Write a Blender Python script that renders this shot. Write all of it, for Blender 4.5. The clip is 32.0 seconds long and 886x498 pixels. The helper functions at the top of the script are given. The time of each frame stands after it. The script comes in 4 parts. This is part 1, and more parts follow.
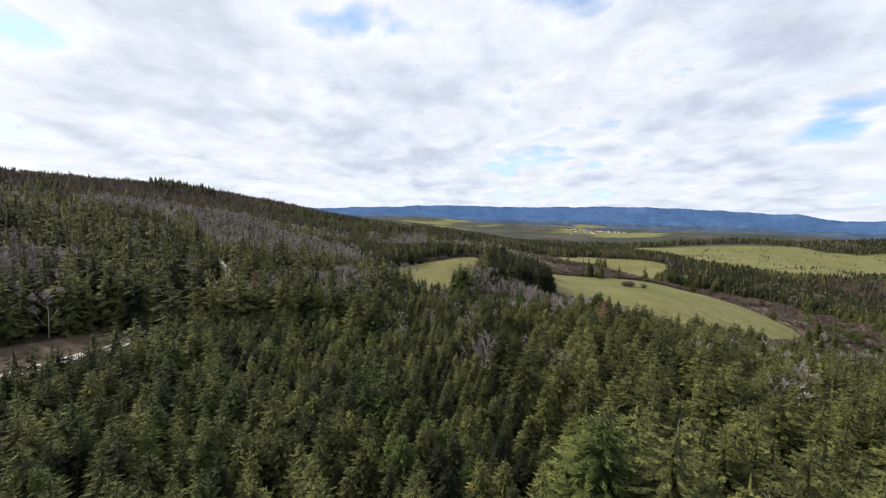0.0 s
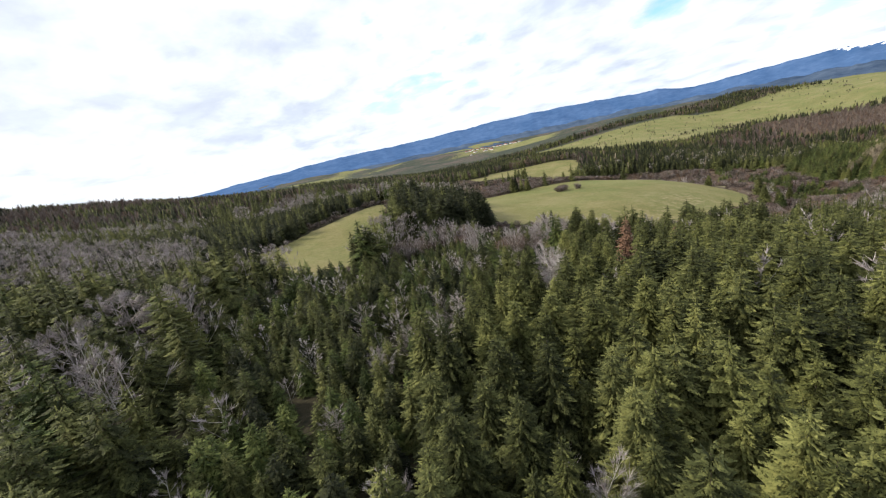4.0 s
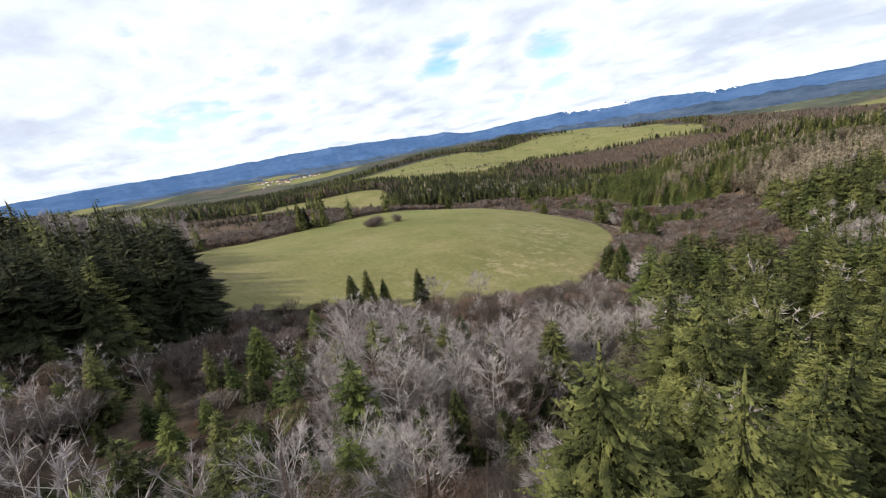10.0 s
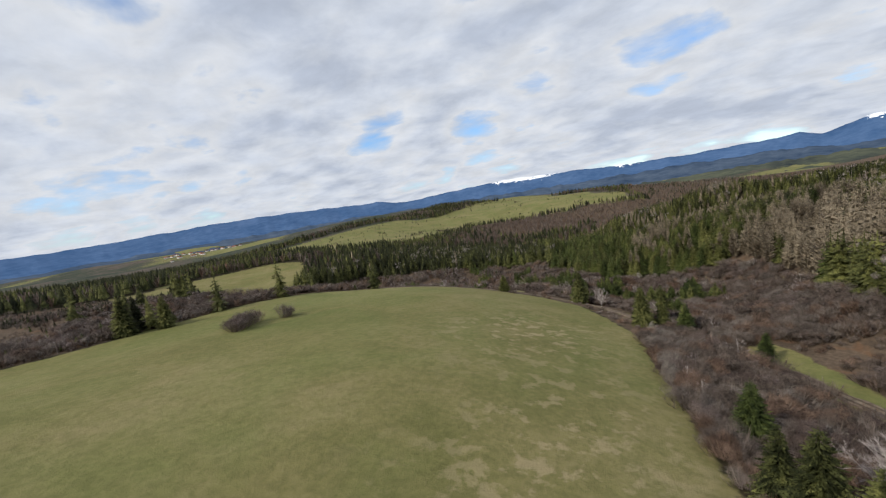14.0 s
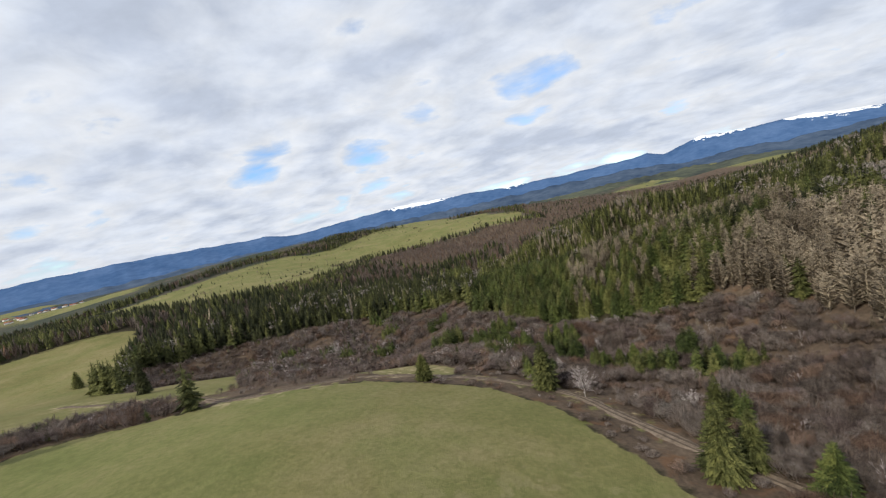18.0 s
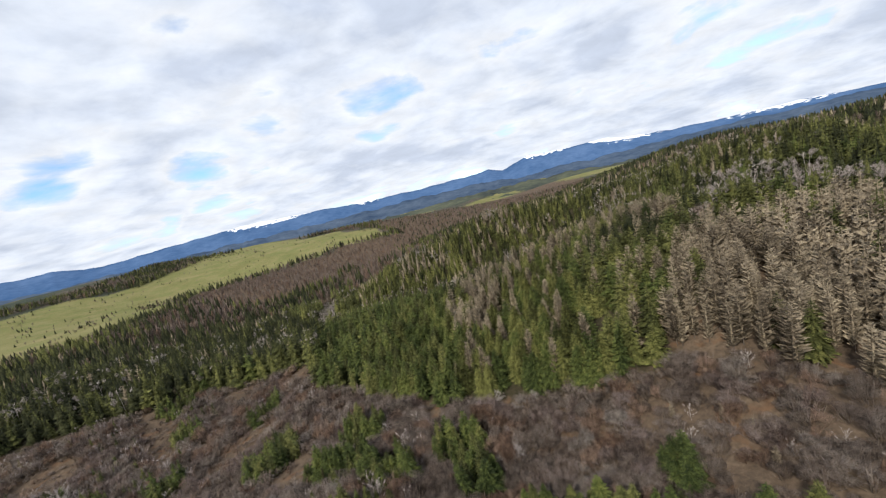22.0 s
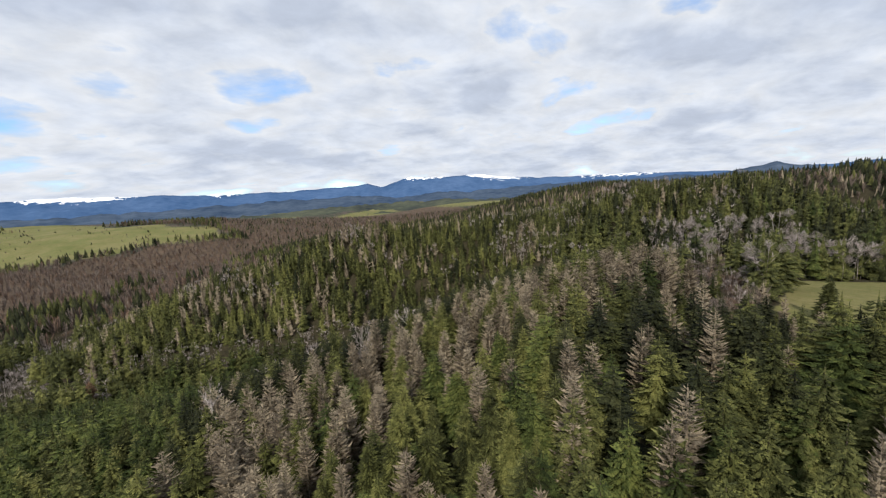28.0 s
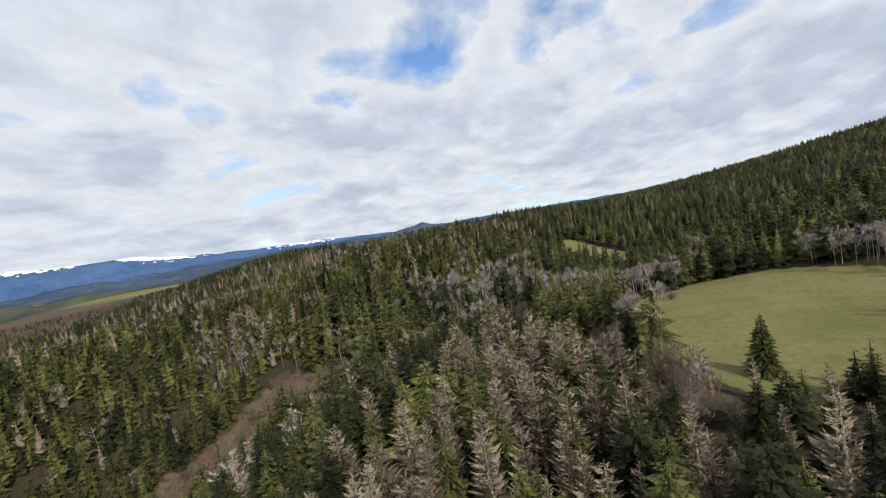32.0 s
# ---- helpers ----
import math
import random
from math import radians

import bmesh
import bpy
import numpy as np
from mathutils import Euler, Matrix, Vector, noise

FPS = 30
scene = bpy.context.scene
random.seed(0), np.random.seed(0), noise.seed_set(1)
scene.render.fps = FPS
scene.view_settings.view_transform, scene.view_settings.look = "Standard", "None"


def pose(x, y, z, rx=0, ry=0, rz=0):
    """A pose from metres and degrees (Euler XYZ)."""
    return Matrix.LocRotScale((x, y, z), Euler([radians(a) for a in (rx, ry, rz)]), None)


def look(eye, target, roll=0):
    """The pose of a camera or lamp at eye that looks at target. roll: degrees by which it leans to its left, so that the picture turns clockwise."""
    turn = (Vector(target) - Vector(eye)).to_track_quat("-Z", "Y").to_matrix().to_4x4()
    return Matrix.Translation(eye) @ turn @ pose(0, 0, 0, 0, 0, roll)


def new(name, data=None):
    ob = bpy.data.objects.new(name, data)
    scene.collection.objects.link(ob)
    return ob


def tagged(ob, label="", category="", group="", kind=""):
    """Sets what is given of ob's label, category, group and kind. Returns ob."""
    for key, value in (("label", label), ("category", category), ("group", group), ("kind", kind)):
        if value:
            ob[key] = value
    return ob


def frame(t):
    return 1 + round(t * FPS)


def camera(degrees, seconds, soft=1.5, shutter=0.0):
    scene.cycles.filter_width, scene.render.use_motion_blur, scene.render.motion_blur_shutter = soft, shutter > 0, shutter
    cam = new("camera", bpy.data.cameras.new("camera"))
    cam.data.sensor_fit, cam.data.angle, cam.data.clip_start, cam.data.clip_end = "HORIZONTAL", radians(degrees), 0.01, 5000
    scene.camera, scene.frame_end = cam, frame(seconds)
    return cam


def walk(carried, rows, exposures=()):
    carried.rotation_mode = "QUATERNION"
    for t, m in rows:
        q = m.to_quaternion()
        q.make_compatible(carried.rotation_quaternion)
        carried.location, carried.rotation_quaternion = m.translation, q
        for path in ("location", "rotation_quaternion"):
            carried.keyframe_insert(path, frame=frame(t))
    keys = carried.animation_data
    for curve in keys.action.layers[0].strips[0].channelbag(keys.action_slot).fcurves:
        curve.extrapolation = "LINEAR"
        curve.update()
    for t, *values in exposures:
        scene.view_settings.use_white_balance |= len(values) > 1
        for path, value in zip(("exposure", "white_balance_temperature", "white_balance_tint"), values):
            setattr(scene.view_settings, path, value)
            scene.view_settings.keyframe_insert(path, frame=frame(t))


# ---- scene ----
cam = camera(95.0, 32.0, soft=1.2)
PATH = [
    (0, -0.20, -1.13, 150.20, 83.96, -2.50, -4.33),
    (0.5, 2.21, 10.67, 149.68, 81.37, -2.40, -4.38),
    (1, 4.28, 22.60, 148.77, 78.65, -1.77, -5.28),
    (1.5, 6.28, 34.45, 147.36, 77.01, -0.01, -7.16),
    (2, 8.32, 45.67, 145.95, 76.50, 3.21, -10.03),
    (2.5, 10.38, 56.33, 144.40, 76.27, 6.52, -13.11),
    (3, 12.70, 66.55, 142.44, 75.93, 9.02, -15.30),
    (3.5, 14.98, 76.20, 140.50, 75.59, 10.52, -16.63),
    (5.5, 20.60, 108.82, 137.72, 73.31, 8.00, -28.37),
    (6, 26.06, 118.84, 134.75, 73.58, 8.11, -29.10),
    (6.5, 32.31, 129.03, 132.20, 73.89, 8.49, -30.42),
    (7, 39.01, 139.01, 130.03, 74.13, 9.08, -31.98),
    (7.5, 46.00, 149.01, 128.23, 74.35, 9.57, -33.03),
    (8, 53.30, 158.68, 126.73, 74.67, 10.47, -34.56),
    (8.5, 60.73, 168.22, 124.72, 74.91, 10.49, -36.66),
    (9, 69.36, 178.29, 122.29, 74.94, 9.12, -39.82),
    (9.5, 77.94, 187.90, 120.08, 74.96, 8.26, -42.94),
    (10, 86.52, 197.31, 118.37, 75.17, 8.34, -46.13),
    (10.5, 94.69, 206.17, 116.69, 75.38, 8.32, -49.08),
    (11, 102.88, 213.92, 115.45, 75.66, 7.91, -51.14),
    (11.5, 110.84, 220.08, 114.28, 76.64, 7.75, -51.31),
    (12, 119.24, 226.75, 112.92, 78.44, 7.13, -51.13),
    (12.5, 127.45, 233.59, 111.29, 80.68, 6.83, -51.88),
    (13, 135.26, 240.56, 110.11, 82.20, 7.43, -53.30),
    (13.5, 143.86, 247.37, 109.47, 82.90, 8.53, -54.30),
    (15.5, 180.56, 268.80, 110.60, 85.23, 6.96, -59.50),
    (16, 190.82, 275.43, 110.62, 85.18, 8.53, -61.98),
    (16.5, 200.96, 281.29, 110.81, 84.87, 10.24, -64.60),
    (17, 210.60, 286.34, 111.33, 84.58, 11.44, -66.63),
    (17.5, 220.31, 290.68, 111.54, 84.48, 11.93, -68.15),
    (18, 230.57, 294.55, 111.34, 84.50, 11.78, -69.92),
    (18.5, 241.24, 297.88, 111.46, 84.35, 11.11, -72.68),
    (19, 251.62, 300.46, 111.77, 84.22, 10.52, -75.15),
    (19.5, 261.87, 302.76, 111.94, 84.06, 10.43, -77.58),
    (20, 271.67, 304.68, 111.99, 83.85, 10.89, -79.95),
    (20.5, 281.75, 306.55, 112.17, 83.45, 11.65, -82.79),
    (21, 292.06, 307.59, 112.01, 83.07, 12.76, -86.04),
    (21.5, 302.09, 308.04, 112.10, 82.53, 13.55, -88.80),
    (22, 312.22, 307.99, 112.09, 82.15, 13.19, -90.46),
    (22.5, 321.90, 307.69, 111.81, 82.12, 12.94, -92.12),
    (23, 332.01, 306.91, 111.35, 81.90, 13.15, -94.12),
    (23.5, 341.61, 306.16, 111.10, 81.71, 13.21, -95.79),
    (24, 350.55, 305.34, 110.70, 81.81, 12.31, -96.66),
    (24.5, 359.34, 304.38, 110.07, 82.09, 11.51, -97.20),
    (25, 367.85, 302.99, 109.58, 82.29, 10.99, -96.79),
    (25.5, 378.15, 301.35, 109.40, 82.31, 10.80, -96.68),
    (27.5, 426.22, 289.10, 106.28, 81.99, 7.54, -100.47),
    (28, 438.73, 286.19, 104.22, 82.09, 3.60, -107.51),
    (28.5, 449.81, 283.82, 102.27, 82.41, 4.11, -113.52),
    (29, 460.10, 281.35, 100.85, 82.98, 5.50, -118.36),
    (29.5, 470.06, 278.19, 99.95, 84.42, 7.30, -124.54),
    (30, 479.50, 274.77, 99.43, 85.49, 8.85, -131.34),
    (30.5, 487.67, 271.59, 99.64, 86.49, 9.68, -137.15),
    (31, 495.37, 268.47, 100.92, 86.99, 10.48, -142.94),
    (31.5, 502.52, 265.28, 102.56, 87.07, 10.75, -147.73),
    (32, 508.81, 261.19, 103.76, 86.88, 9.33, -150.00),
]
# the clip's camera opens up over the dark woods and closes down under the bright sky
walk(cam, [(t, pose(*row)) for t, *row in PATH],
     [(0.0, 0.05), (1.0, 0.28), (2.0, 0.40), (3.0, 0.38), (5.0, 0.30), (9.0, 0.32), (11.0, 0.08), (13.0, -0.32), (16.0, -0.33), (19.0, -0.04), (22.0, 0.05), (25.0, -0.05), (28.0, -0.15), (30.0, -0.22), (32.0, -0.18)])

# ---- light: broken cloud over the whole sky, a soft sun from the west ----
SUN_AZ, SUN_EL = -62.0, 38.0
sun = new("sun", bpy.data.lights.new("sun", "SUN"))
sun.data.energy, sun.data.angle, sun.data.color = 4.3, radians(3), (1.0, 0.93, 0.80)
sun.matrix_world = look((0, 0, 0), (-math.sin(radians(SUN_AZ)) * math.cos(radians(SUN_EL)),
                                    -math.cos(radians(SUN_AZ)) * math.cos(radians(SUN_EL)), -math.sin(radians(SUN_EL))))

world = bpy.data.worlds.new("sky")
scene.world = world
world.use_nodes = True


class Tree:
    """Short hand for node trees."""

    def __init__(self, tree):
        self.tree = tree
        tree.nodes.clear()

    def add(self, kind, ins=(), operation=None, attribute_name=None):
        n = self.tree.nodes.new(kind)
        if operation:
            n.operation = operation
        if attribute_name:
            n.attribute_name = attribute_name
        for k, v in dict(ins).items():
            if isinstance(v, bpy.types.NodeSocket):
                self.tree.links.new(v, n.inputs[k])
            else:
                n.inputs[k].default_value = v
        return n

    def link(self, a, b):
        self.tree.links.new(a, b)

    def math(self, op, a, b=0.0, c=0.0):
        return self.add("ShaderNodeMath", {0: a, 1: b, 2: c}, operation=op).outputs[0]

    def noise(self, vec, scale, detail=4.0, rough=0.55, dist=0.0):
        return self.add("ShaderNodeTexNoise", {"Vector": vec, "Scale": scale, "Detail": detail, "Roughness": rough, "Distortion": dist}).outputs["Fac"]

    def ramp(self, fac, *stops):
        n = self.add("ShaderNodeValToRGB", {"Fac": fac})
        e = n.color_ramp.elements
        while len(e) < len(stops):
            e.new(0.5)
        for el, (p, c) in zip(e, stops):
            el.position, el.color = p, (*(c if isinstance(c, tuple) else (c, c, c)), 1)
        return n.outputs["Color"]

    def mix(self, fac, a, b, mode="MIX"):
        n = self.add("ShaderNodeMix")
        n.data_type, n.blend_type = "RGBA", mode
        for i, v in ((0, fac), (6, a), (7, b)):
            if isinstance(v, bpy.types.NodeSocket):
                self.tree.links.new(v, n.inputs[i])
            else:
                n.inputs[i].default_value = v if i == 0 else (*v, 1)
        return n.outputs[2]


# gaps in the cloud: azimuth, height, size in degrees, and how clear they are
GAPS = [(146, 25, 13, 0.115), (158, 26, 12, 0.105), (-179, 20, 9, 0.10), (170, 22, 9, 0.11), (50, 9, 5, 0.12), (61, 9, 5, 0.11), (46, 10, 4, 0.08), (16, 16, 5, 0.07), (-40, 15, 6, 0.09), (12, 15.5, 3, 0.07), (117, 21, 3.5, 0.10), (157, 4, 6, 0.03)]


def make_sky():
    t = Tree(world.node_tree)
    coord = t.add("ShaderNodeTexCoord").outputs["Generated"]
    sky = t.add("ShaderNodeTexSky")
    sky.sky_type, sky.sun_disc, sky.sun_elevation, sky.sun_rotation = "NISHITA", False, radians(SUN_EL), radians(SUN_AZ)
    sky.altitude, sky.dust_density, sky.ozone_density = 600.0, 0.6, 2.0
    xyz = t.add("ShaderNodeSeparateXYZ", {0: coord})
    up = t.math("MAXIMUM", xyz.outputs[2], 0.0)
    deep = t.math("ADD", up, 0.24)
    flat = t.add("ShaderNodeCombineXYZ", {0: t.math("DIVIDE", xyz.outputs[0], deep), 1: t.math("DIVIDE", xyz.outputs[1], deep), 2: 0.0}).outputs[0]
    turned = t.add("ShaderNodeMapping", {"Vector": flat, "Rotation": (0, 0, radians(28)), "Scale": (1.0, 0.85, 1.0), "Location": (3.1, 1.7, 0.0)}).outputs[0]
    big = t.noise(turned, 0.85, 3.0, 0.5, 0.2)
    puff = t.noise(turned, 3.2, 5.0, 0.55, 0.25)
    # heaped cells: round and bright in the middle, greyer in the seams
    bent = t.add("ShaderNodeVectorMath", {0: turned, 1: t.add("ShaderNodeVectorMath", {0: t.add("ShaderNodeTexNoise", {"Vector": turned, "Scale": 3.2, "Detail": 4.0}).outputs["Color"], 1: (0.5, 0.5, 0.5)}, operation="MULTIPLY").outputs[0]}, operation="ADD").outputs[0]
    heap = t.add("ShaderNodeTexVoronoi", {"Vector": bent, "Scale": 2.3}).outputs["Distance"]
    cover = t.math("ADD", t.math("MULTIPLY", big, 0.42), t.math("ADD", t.math("MULTIPLY", puff, 0.42), t.math("MULTIPLY", heap, 0.20)))
    # clear strip just above the far ranges, and the wider gaps between the clouds
    opened = t.ramp(up, (0.0, 0.02), (0.03, 0.075), (0.055, 0.02), (0.10, 0.0), (1.0, 0.0))
    for gap_az, gap_el, size, depth in GAPS:
        ce = math.cos(radians(gap_el))
        near = t.add("ShaderNodeVectorMath", {0: coord, 1: (math.sin(radians(gap_az)) * ce, math.cos(radians(gap_az)) * ce, math.sin(radians(gap_el)))}, operation="DOT_PRODUCT").outputs["Value"]
        opened = t.math("ADD", opened, t.add("ShaderNodeMapRange", {0: near, 1: math.cos(radians(size)), 2: 1.0, 3: 0.0, 4: depth}).outputs[0])
    seen = t.math("SUBTRACT", cover, opened)
    mask = t.ramp(seen, (0.315, 0.0), (0.375, 0.6), (0.43, 1.0))
    shade = t.ramp(seen, (0.37, (0.74, 0.85, 1.02)), (0.44, (0.95, 0.99, 1.06)), (0.51, (0.85, 0.915, 1.03)), (0.60, (0.66, 0.735, 0.88)))
    fine = t.ramp(t.noise(turned, 5.5, 5.0, 0.6, 0.3), (0.32, 0.90), (0.66, 1.06))
    cloud = t.mix(1.0, shade, fine, "MULTIPLY")
    # thin bright cloud on the sun's side
    toward = t.add("ShaderNodeVectorMath", {0: coord, 1: (math.sin(radians(SUN_AZ)) * 0.79, math.cos(radians(SUN_AZ)) * 0.79, 0.61)}, operation="DOT_PRODUCT").outputs["Value"]
    glare = t.ramp(toward, (0.35, 0.0), (0.95, 0.25))
    cloud = t.mix(glare, cloud, (1.12, 1.13, 1.14))
    blue = t.add("ShaderNodeBackground", {"Color": t.mix(1.0, sky.outputs[0], (1.05, 1.22, 1.42), "MULTIPLY"), "Strength": 0.15})
    white = t.add("ShaderNodeBackground", {"Color": cloud, "Strength": 0.94})
    both = t.add("ShaderNodeMixShader", {0: mask, 1: blue.outputs[0], 2: white.outputs[0]})
    t.add("ShaderNodeOutputWorld", {0: both.outputs[0]})


make_sky()


# ---- materials ----
def material(name):
    m = bpy.data.materials.new(name)
    m.use_nodes = True
    return m, Tree(m.node_tree)


def finish(t, colour, rough=0.8, bump=None, strength=0.3, distance=0.2, spec=0.2):
    b = t.add("ShaderNodeBsdfPrincipled", {"Base Color": colour, "Roughness": rough, "Specular IOR Level": spec})
    if bump is not None:
        t.link(t.add("ShaderNodeBump", {"Height": bump, "Strength": strength, "Distance": distance}).outputs[0], b.inputs["Normal"])
    t.add("ShaderNodeOutputMaterial", {0: b.outputs[0]})


def foliage(name, dark, mid, light, cut=0.45, grain=3.8, hues=()):
    """Sprays of needles or twigs: gaps between the sprays, and tones that differ from tree to tree, stand to stand and bough to bough."""
    m, t = material(name)
    geo = t.add("ShaderNodeNewGeometry")
    pos = geo.outputs["Position"]
    flat = t.add("ShaderNodeVectorMath", {0: pos, 1: (1, 1, 0.05)}, operation="MULTIPLY").outputs[0]
    tree = t.add("ShaderNodeTexVoronoi", {"Vector": flat, "Scale": 0.2}).outputs["Color"]
    one = t.add("ShaderNodeSeparateColor", {0: tree}).outputs[0]
    area = t.noise(flat, 0.03, 3.0)
    bough = geo.outputs["Random Per Island"]
    spray = t.noise(pos, grain, 2.0, 0.6)
    tuft = t.noise(pos, grain * 0.7, 3.0, 0.65)
    v = t.math("ADD", t.math("MULTIPLY", one, 0.34), t.math("ADD", t.math("MULTIPLY", area, 0.34), t.math("ADD", t.math("MULTIPLY", bough, 0.14), t.math("ADD", t.math("MULTIPLY", t.math("SUBTRACT", tuft, 0.42), 0.8), t.math("MULTIPLY", t.math("SUBTRACT", t.noise(pos, 0.85, 2.0, 0.5), 0.48), 0.9)))))
    col = t.ramp(v, (0.24, dark), (0.5, mid), (0.82, light))
    # other tones of single bushes and trees
    two = t.add("ShaderNodeSeparateColor", {0: tree}).outputs[1]
    for at, tint in hues:
        near = t.ramp(t.math("ABSOLUTE", t.math("SUBTRACT", two, at)), (0.07, 0.75), (0.10, 0.0))
        col = t.mix(near, col, t.mix(1.0, col, tint, "MULTIPLY"))
    b = t.add("ShaderNodeBsdfPrincipled", {"Base Color": col, "Roughness": 0.8, "Specular IOR Level": 0.12})
    gap = t.add("ShaderNodeBsdfTransparent")
    full = t.ramp(spray, (cut - 0.02, 0.0), (cut + 0.02, 1.0))
    both = t.add("ShaderNodeMixShader", {0: full, 1: gap.outputs[0], 2: b.outputs[0]})
    t.add("ShaderNodeOutputMaterial", {0: both.outputs[0]})
    return m


# rust, grey and mauve bushes
BRUSH_HUES = ((0.15, (1.15, 0.90, 0.74)), (0.45, (1.05, 1.10, 1.12)), (0.8, (0.98, 0.92, 0.98)))
NEEDLES = foliage("spruce_needles", (0.014, 0.017, 0.006), (0.054, 0.060, 0.020), (0.152, 0.154, 0.051), 0.45, 5.0)
DARK_NEEDLES = foliage("old_spruce_needles", (0.007, 0.009, 0.005), (0.023, 0.027, 0.012), (0.064, 0.068, 0.028), 0.44, 5.0)
YOUNG_NEEDLES = foliage("young_spruce_needles", (0.015, 0.022, 0.007), (0.050, 0.066, 0.019), (0.138, 0.152, 0.043), 0.45, 5.0)
LARCH_TWIGS = foliage("larch_twigs", (0.085, 0.068, 0.050), (0.205, 0.168, 0.122), (0.340, 0.285, 0.205), 0.42, 4.5)
BARE_TWIGS = foliage("bare_twigs", (0.190, 0.162, 0.156), (0.335, 0.292, 0.283), (0.46, 0.42, 0.405), 0.32, 3.5)
BRUSH_TWIGS = foliage("brush_twigs", (0.052, 0.039, 0.032), (0.122, 0.094, 0.080), (0.220, 0.184, 0.160), 0.43, 3.0, BRUSH_HUES)
TWIG_HAZE = foliage("fine_twigs", (0.140, 0.116, 0.111), (0.250, 0.215, 0.208), (0.37, 0.33, 0.32), 0.565, 16.0)
BRUSH_HAZE = foliage("fine_brush", (0.062, 0.047, 0.039), (0.132, 0.104, 0.090), (0.226, 0.192, 0.170), 0.575, 16.0, BRUSH_HUES)
DEAD_NEEDLES = foliage("dead_needles", (0.080, 0.045, 0.028), (0.160, 0.092, 0.060), (0.24, 0.15, 0.10))
# a yellower kind of conifer, also used to brighten stands that lie in sun
FIR_NEEDLES = foliage("yellow_green_needles", (0.022, 0.025, 0.008), (0.080, 0.086, 0.026), (0.184, 0.184, 0.060), 0.45, 5.0)


def bark(name, dark, light):
    m, t = material(name)
    pos = t.add("ShaderNodeNewGeometry").outputs["Position"]
    n = t.noise(t.add("ShaderNodeVectorMath", {0: pos, 1: (6, 6, 1.2)}, operation="MULTIPLY").outputs[0], 1.0, 5.0)
    finish(t, t.ramp(n, (0.3, dark), (0.7, light)), 0.9, n, 0.6, 0.05)
    return m


BARK = bark("conifer_bark", (0.05, 0.04, 0.032), (0.16, 0.13, 0.105))
PALE_BARK = bark("birch_bark", (0.30, 0.27, 0.25), (0.64, 0.60, 0.56))


def make_ground_material():
    m, t = material("ground")
    pos = t.add("ShaderNodeNewGeometry").outputs["Position"]
    grass_at = t.add("ShaderNodeAttribute", attribute_name="grass").outputs["Fac"]
    brown_at = t.add("ShaderNodeAttribute", attribute_name="brown").outputs["Fac"]
    lush_at = t.add("ShaderNodeAttribute", attribute_name="lush").outputs["Fac"]
    worn_at = t.add("ShaderNodeAttribute", attribute_name="worn").outputs["Fac"]
    wide = t.noise(pos, 0.018, 4.0)
    mid = t.noise(pos, 0.09, 5.0, 0.6, 0.4)
    fine = t.noise(pos, 0.9, 5.0, 0.65)
    blade = t.noise(pos, 5.0, 3.0, 0.7)
    # spring grass: green ground with straw showing through
    tone = t.math("ADD", t.math("MULTIPLY", wide, 0.5), t.math("ADD", t.math("MULTIPLY", mid, 0.30), t.math("MULTIPLY", fine, 0.20)))
    straw = t.ramp(tone, (0.38, (0.124, 0.124, 0.042)), (0.49, (0.176, 0.160, 0.064)), (0.62, (0.240, 0.202, 0.102)))
    green = t.ramp(tone, (0.36, (0.104, 0.130, 0.037)), (0.55, (0.154, 0.166, 0.058)), (0.68, (0.216, 0.192, 0.088)))
    lush = t.ramp(t.math("ADD", lush_at, t.math("MULTIPLY", t.math("SUBTRACT", t.noise(pos, 0.03, 5.0, 0.55, 0.8), 0.5), 2.2)), (0.0, 0.0), (1.0, 1.0))
    grass = t.mix(lush, straw, green)
    grass = t.mix(t.ramp(blade, (0.35, 0.0), (0.75, 0.25)), grass, (0.25, 0.21, 0.12))
    grass = t.mix(t.ramp(t.noise(pos, 0.45, 6.0, 0.7, 0.3), (0.38, 0.26), (0.58, 0.0)), grass, (0.060, 0.066, 0.024))
    worn = t.math("MULTIPLY", worn_at, t.ramp(t.noise(pos, 0.22, 5.0, 0.6, 0.2), (0.53, 0.0), (0.60, 0.65)))
    grass = t.mix(worn, grass, (0.36, 0.29, 0.18))
    # last year's leaves and bracken
    litter = t.ramp(t.math("ADD", t.math("MULTIPLY", mid, 0.5), t.math("MULTIPLY", fine, 0.5)), (0.36, (0.052, 0.040, 0.030)), (0.5, (0.094, 0.069, 0.050)), (0.64, (0.150, 0.112, 0.080)))
    litter = t.mix(t.ramp(t.noise(pos, 0.13, 4.0, 0.6, 0.8), (0.55, 0.0), (0.68, 0.6)), litter, (0.15, 0.080, 0.042))
    floor = t.ramp(fine, (0.3, (0.022, 0.022, 0.013)), (0.6, (0.050, 0.042, 0.026)), (0.8, (0.085, 0.065, 0.040)))
    far_at = t.add("ShaderNodeAttribute", attribute_name="far").outputs["Fac"]
    woods = t.ramp(t.math("ADD", t.math("MULTIPLY", t.noise(pos, 0.006, 5.0, 0.6), 0.6), t.math("MULTIPLY", t.noise(pos, 0.05, 4.0, 0.6), 0.4)), (0.38, (0.024, 0.036, 0.026)), (0.50, (0.052, 0.056, 0.040)), (0.60, (0.100, 0.078, 0.066)))
    floor = t.mix(far_at, floor, woods)
    ragged = t.math("MULTIPLY", t.math("SUBTRACT", t.noise(pos, 0.25, 4.0, 0.6), 0.5), 0.9)
    brown_mask = t.ramp(t.math("ADD", brown_at, ragged), (0.40, 0.0), (0.60, 1.0))
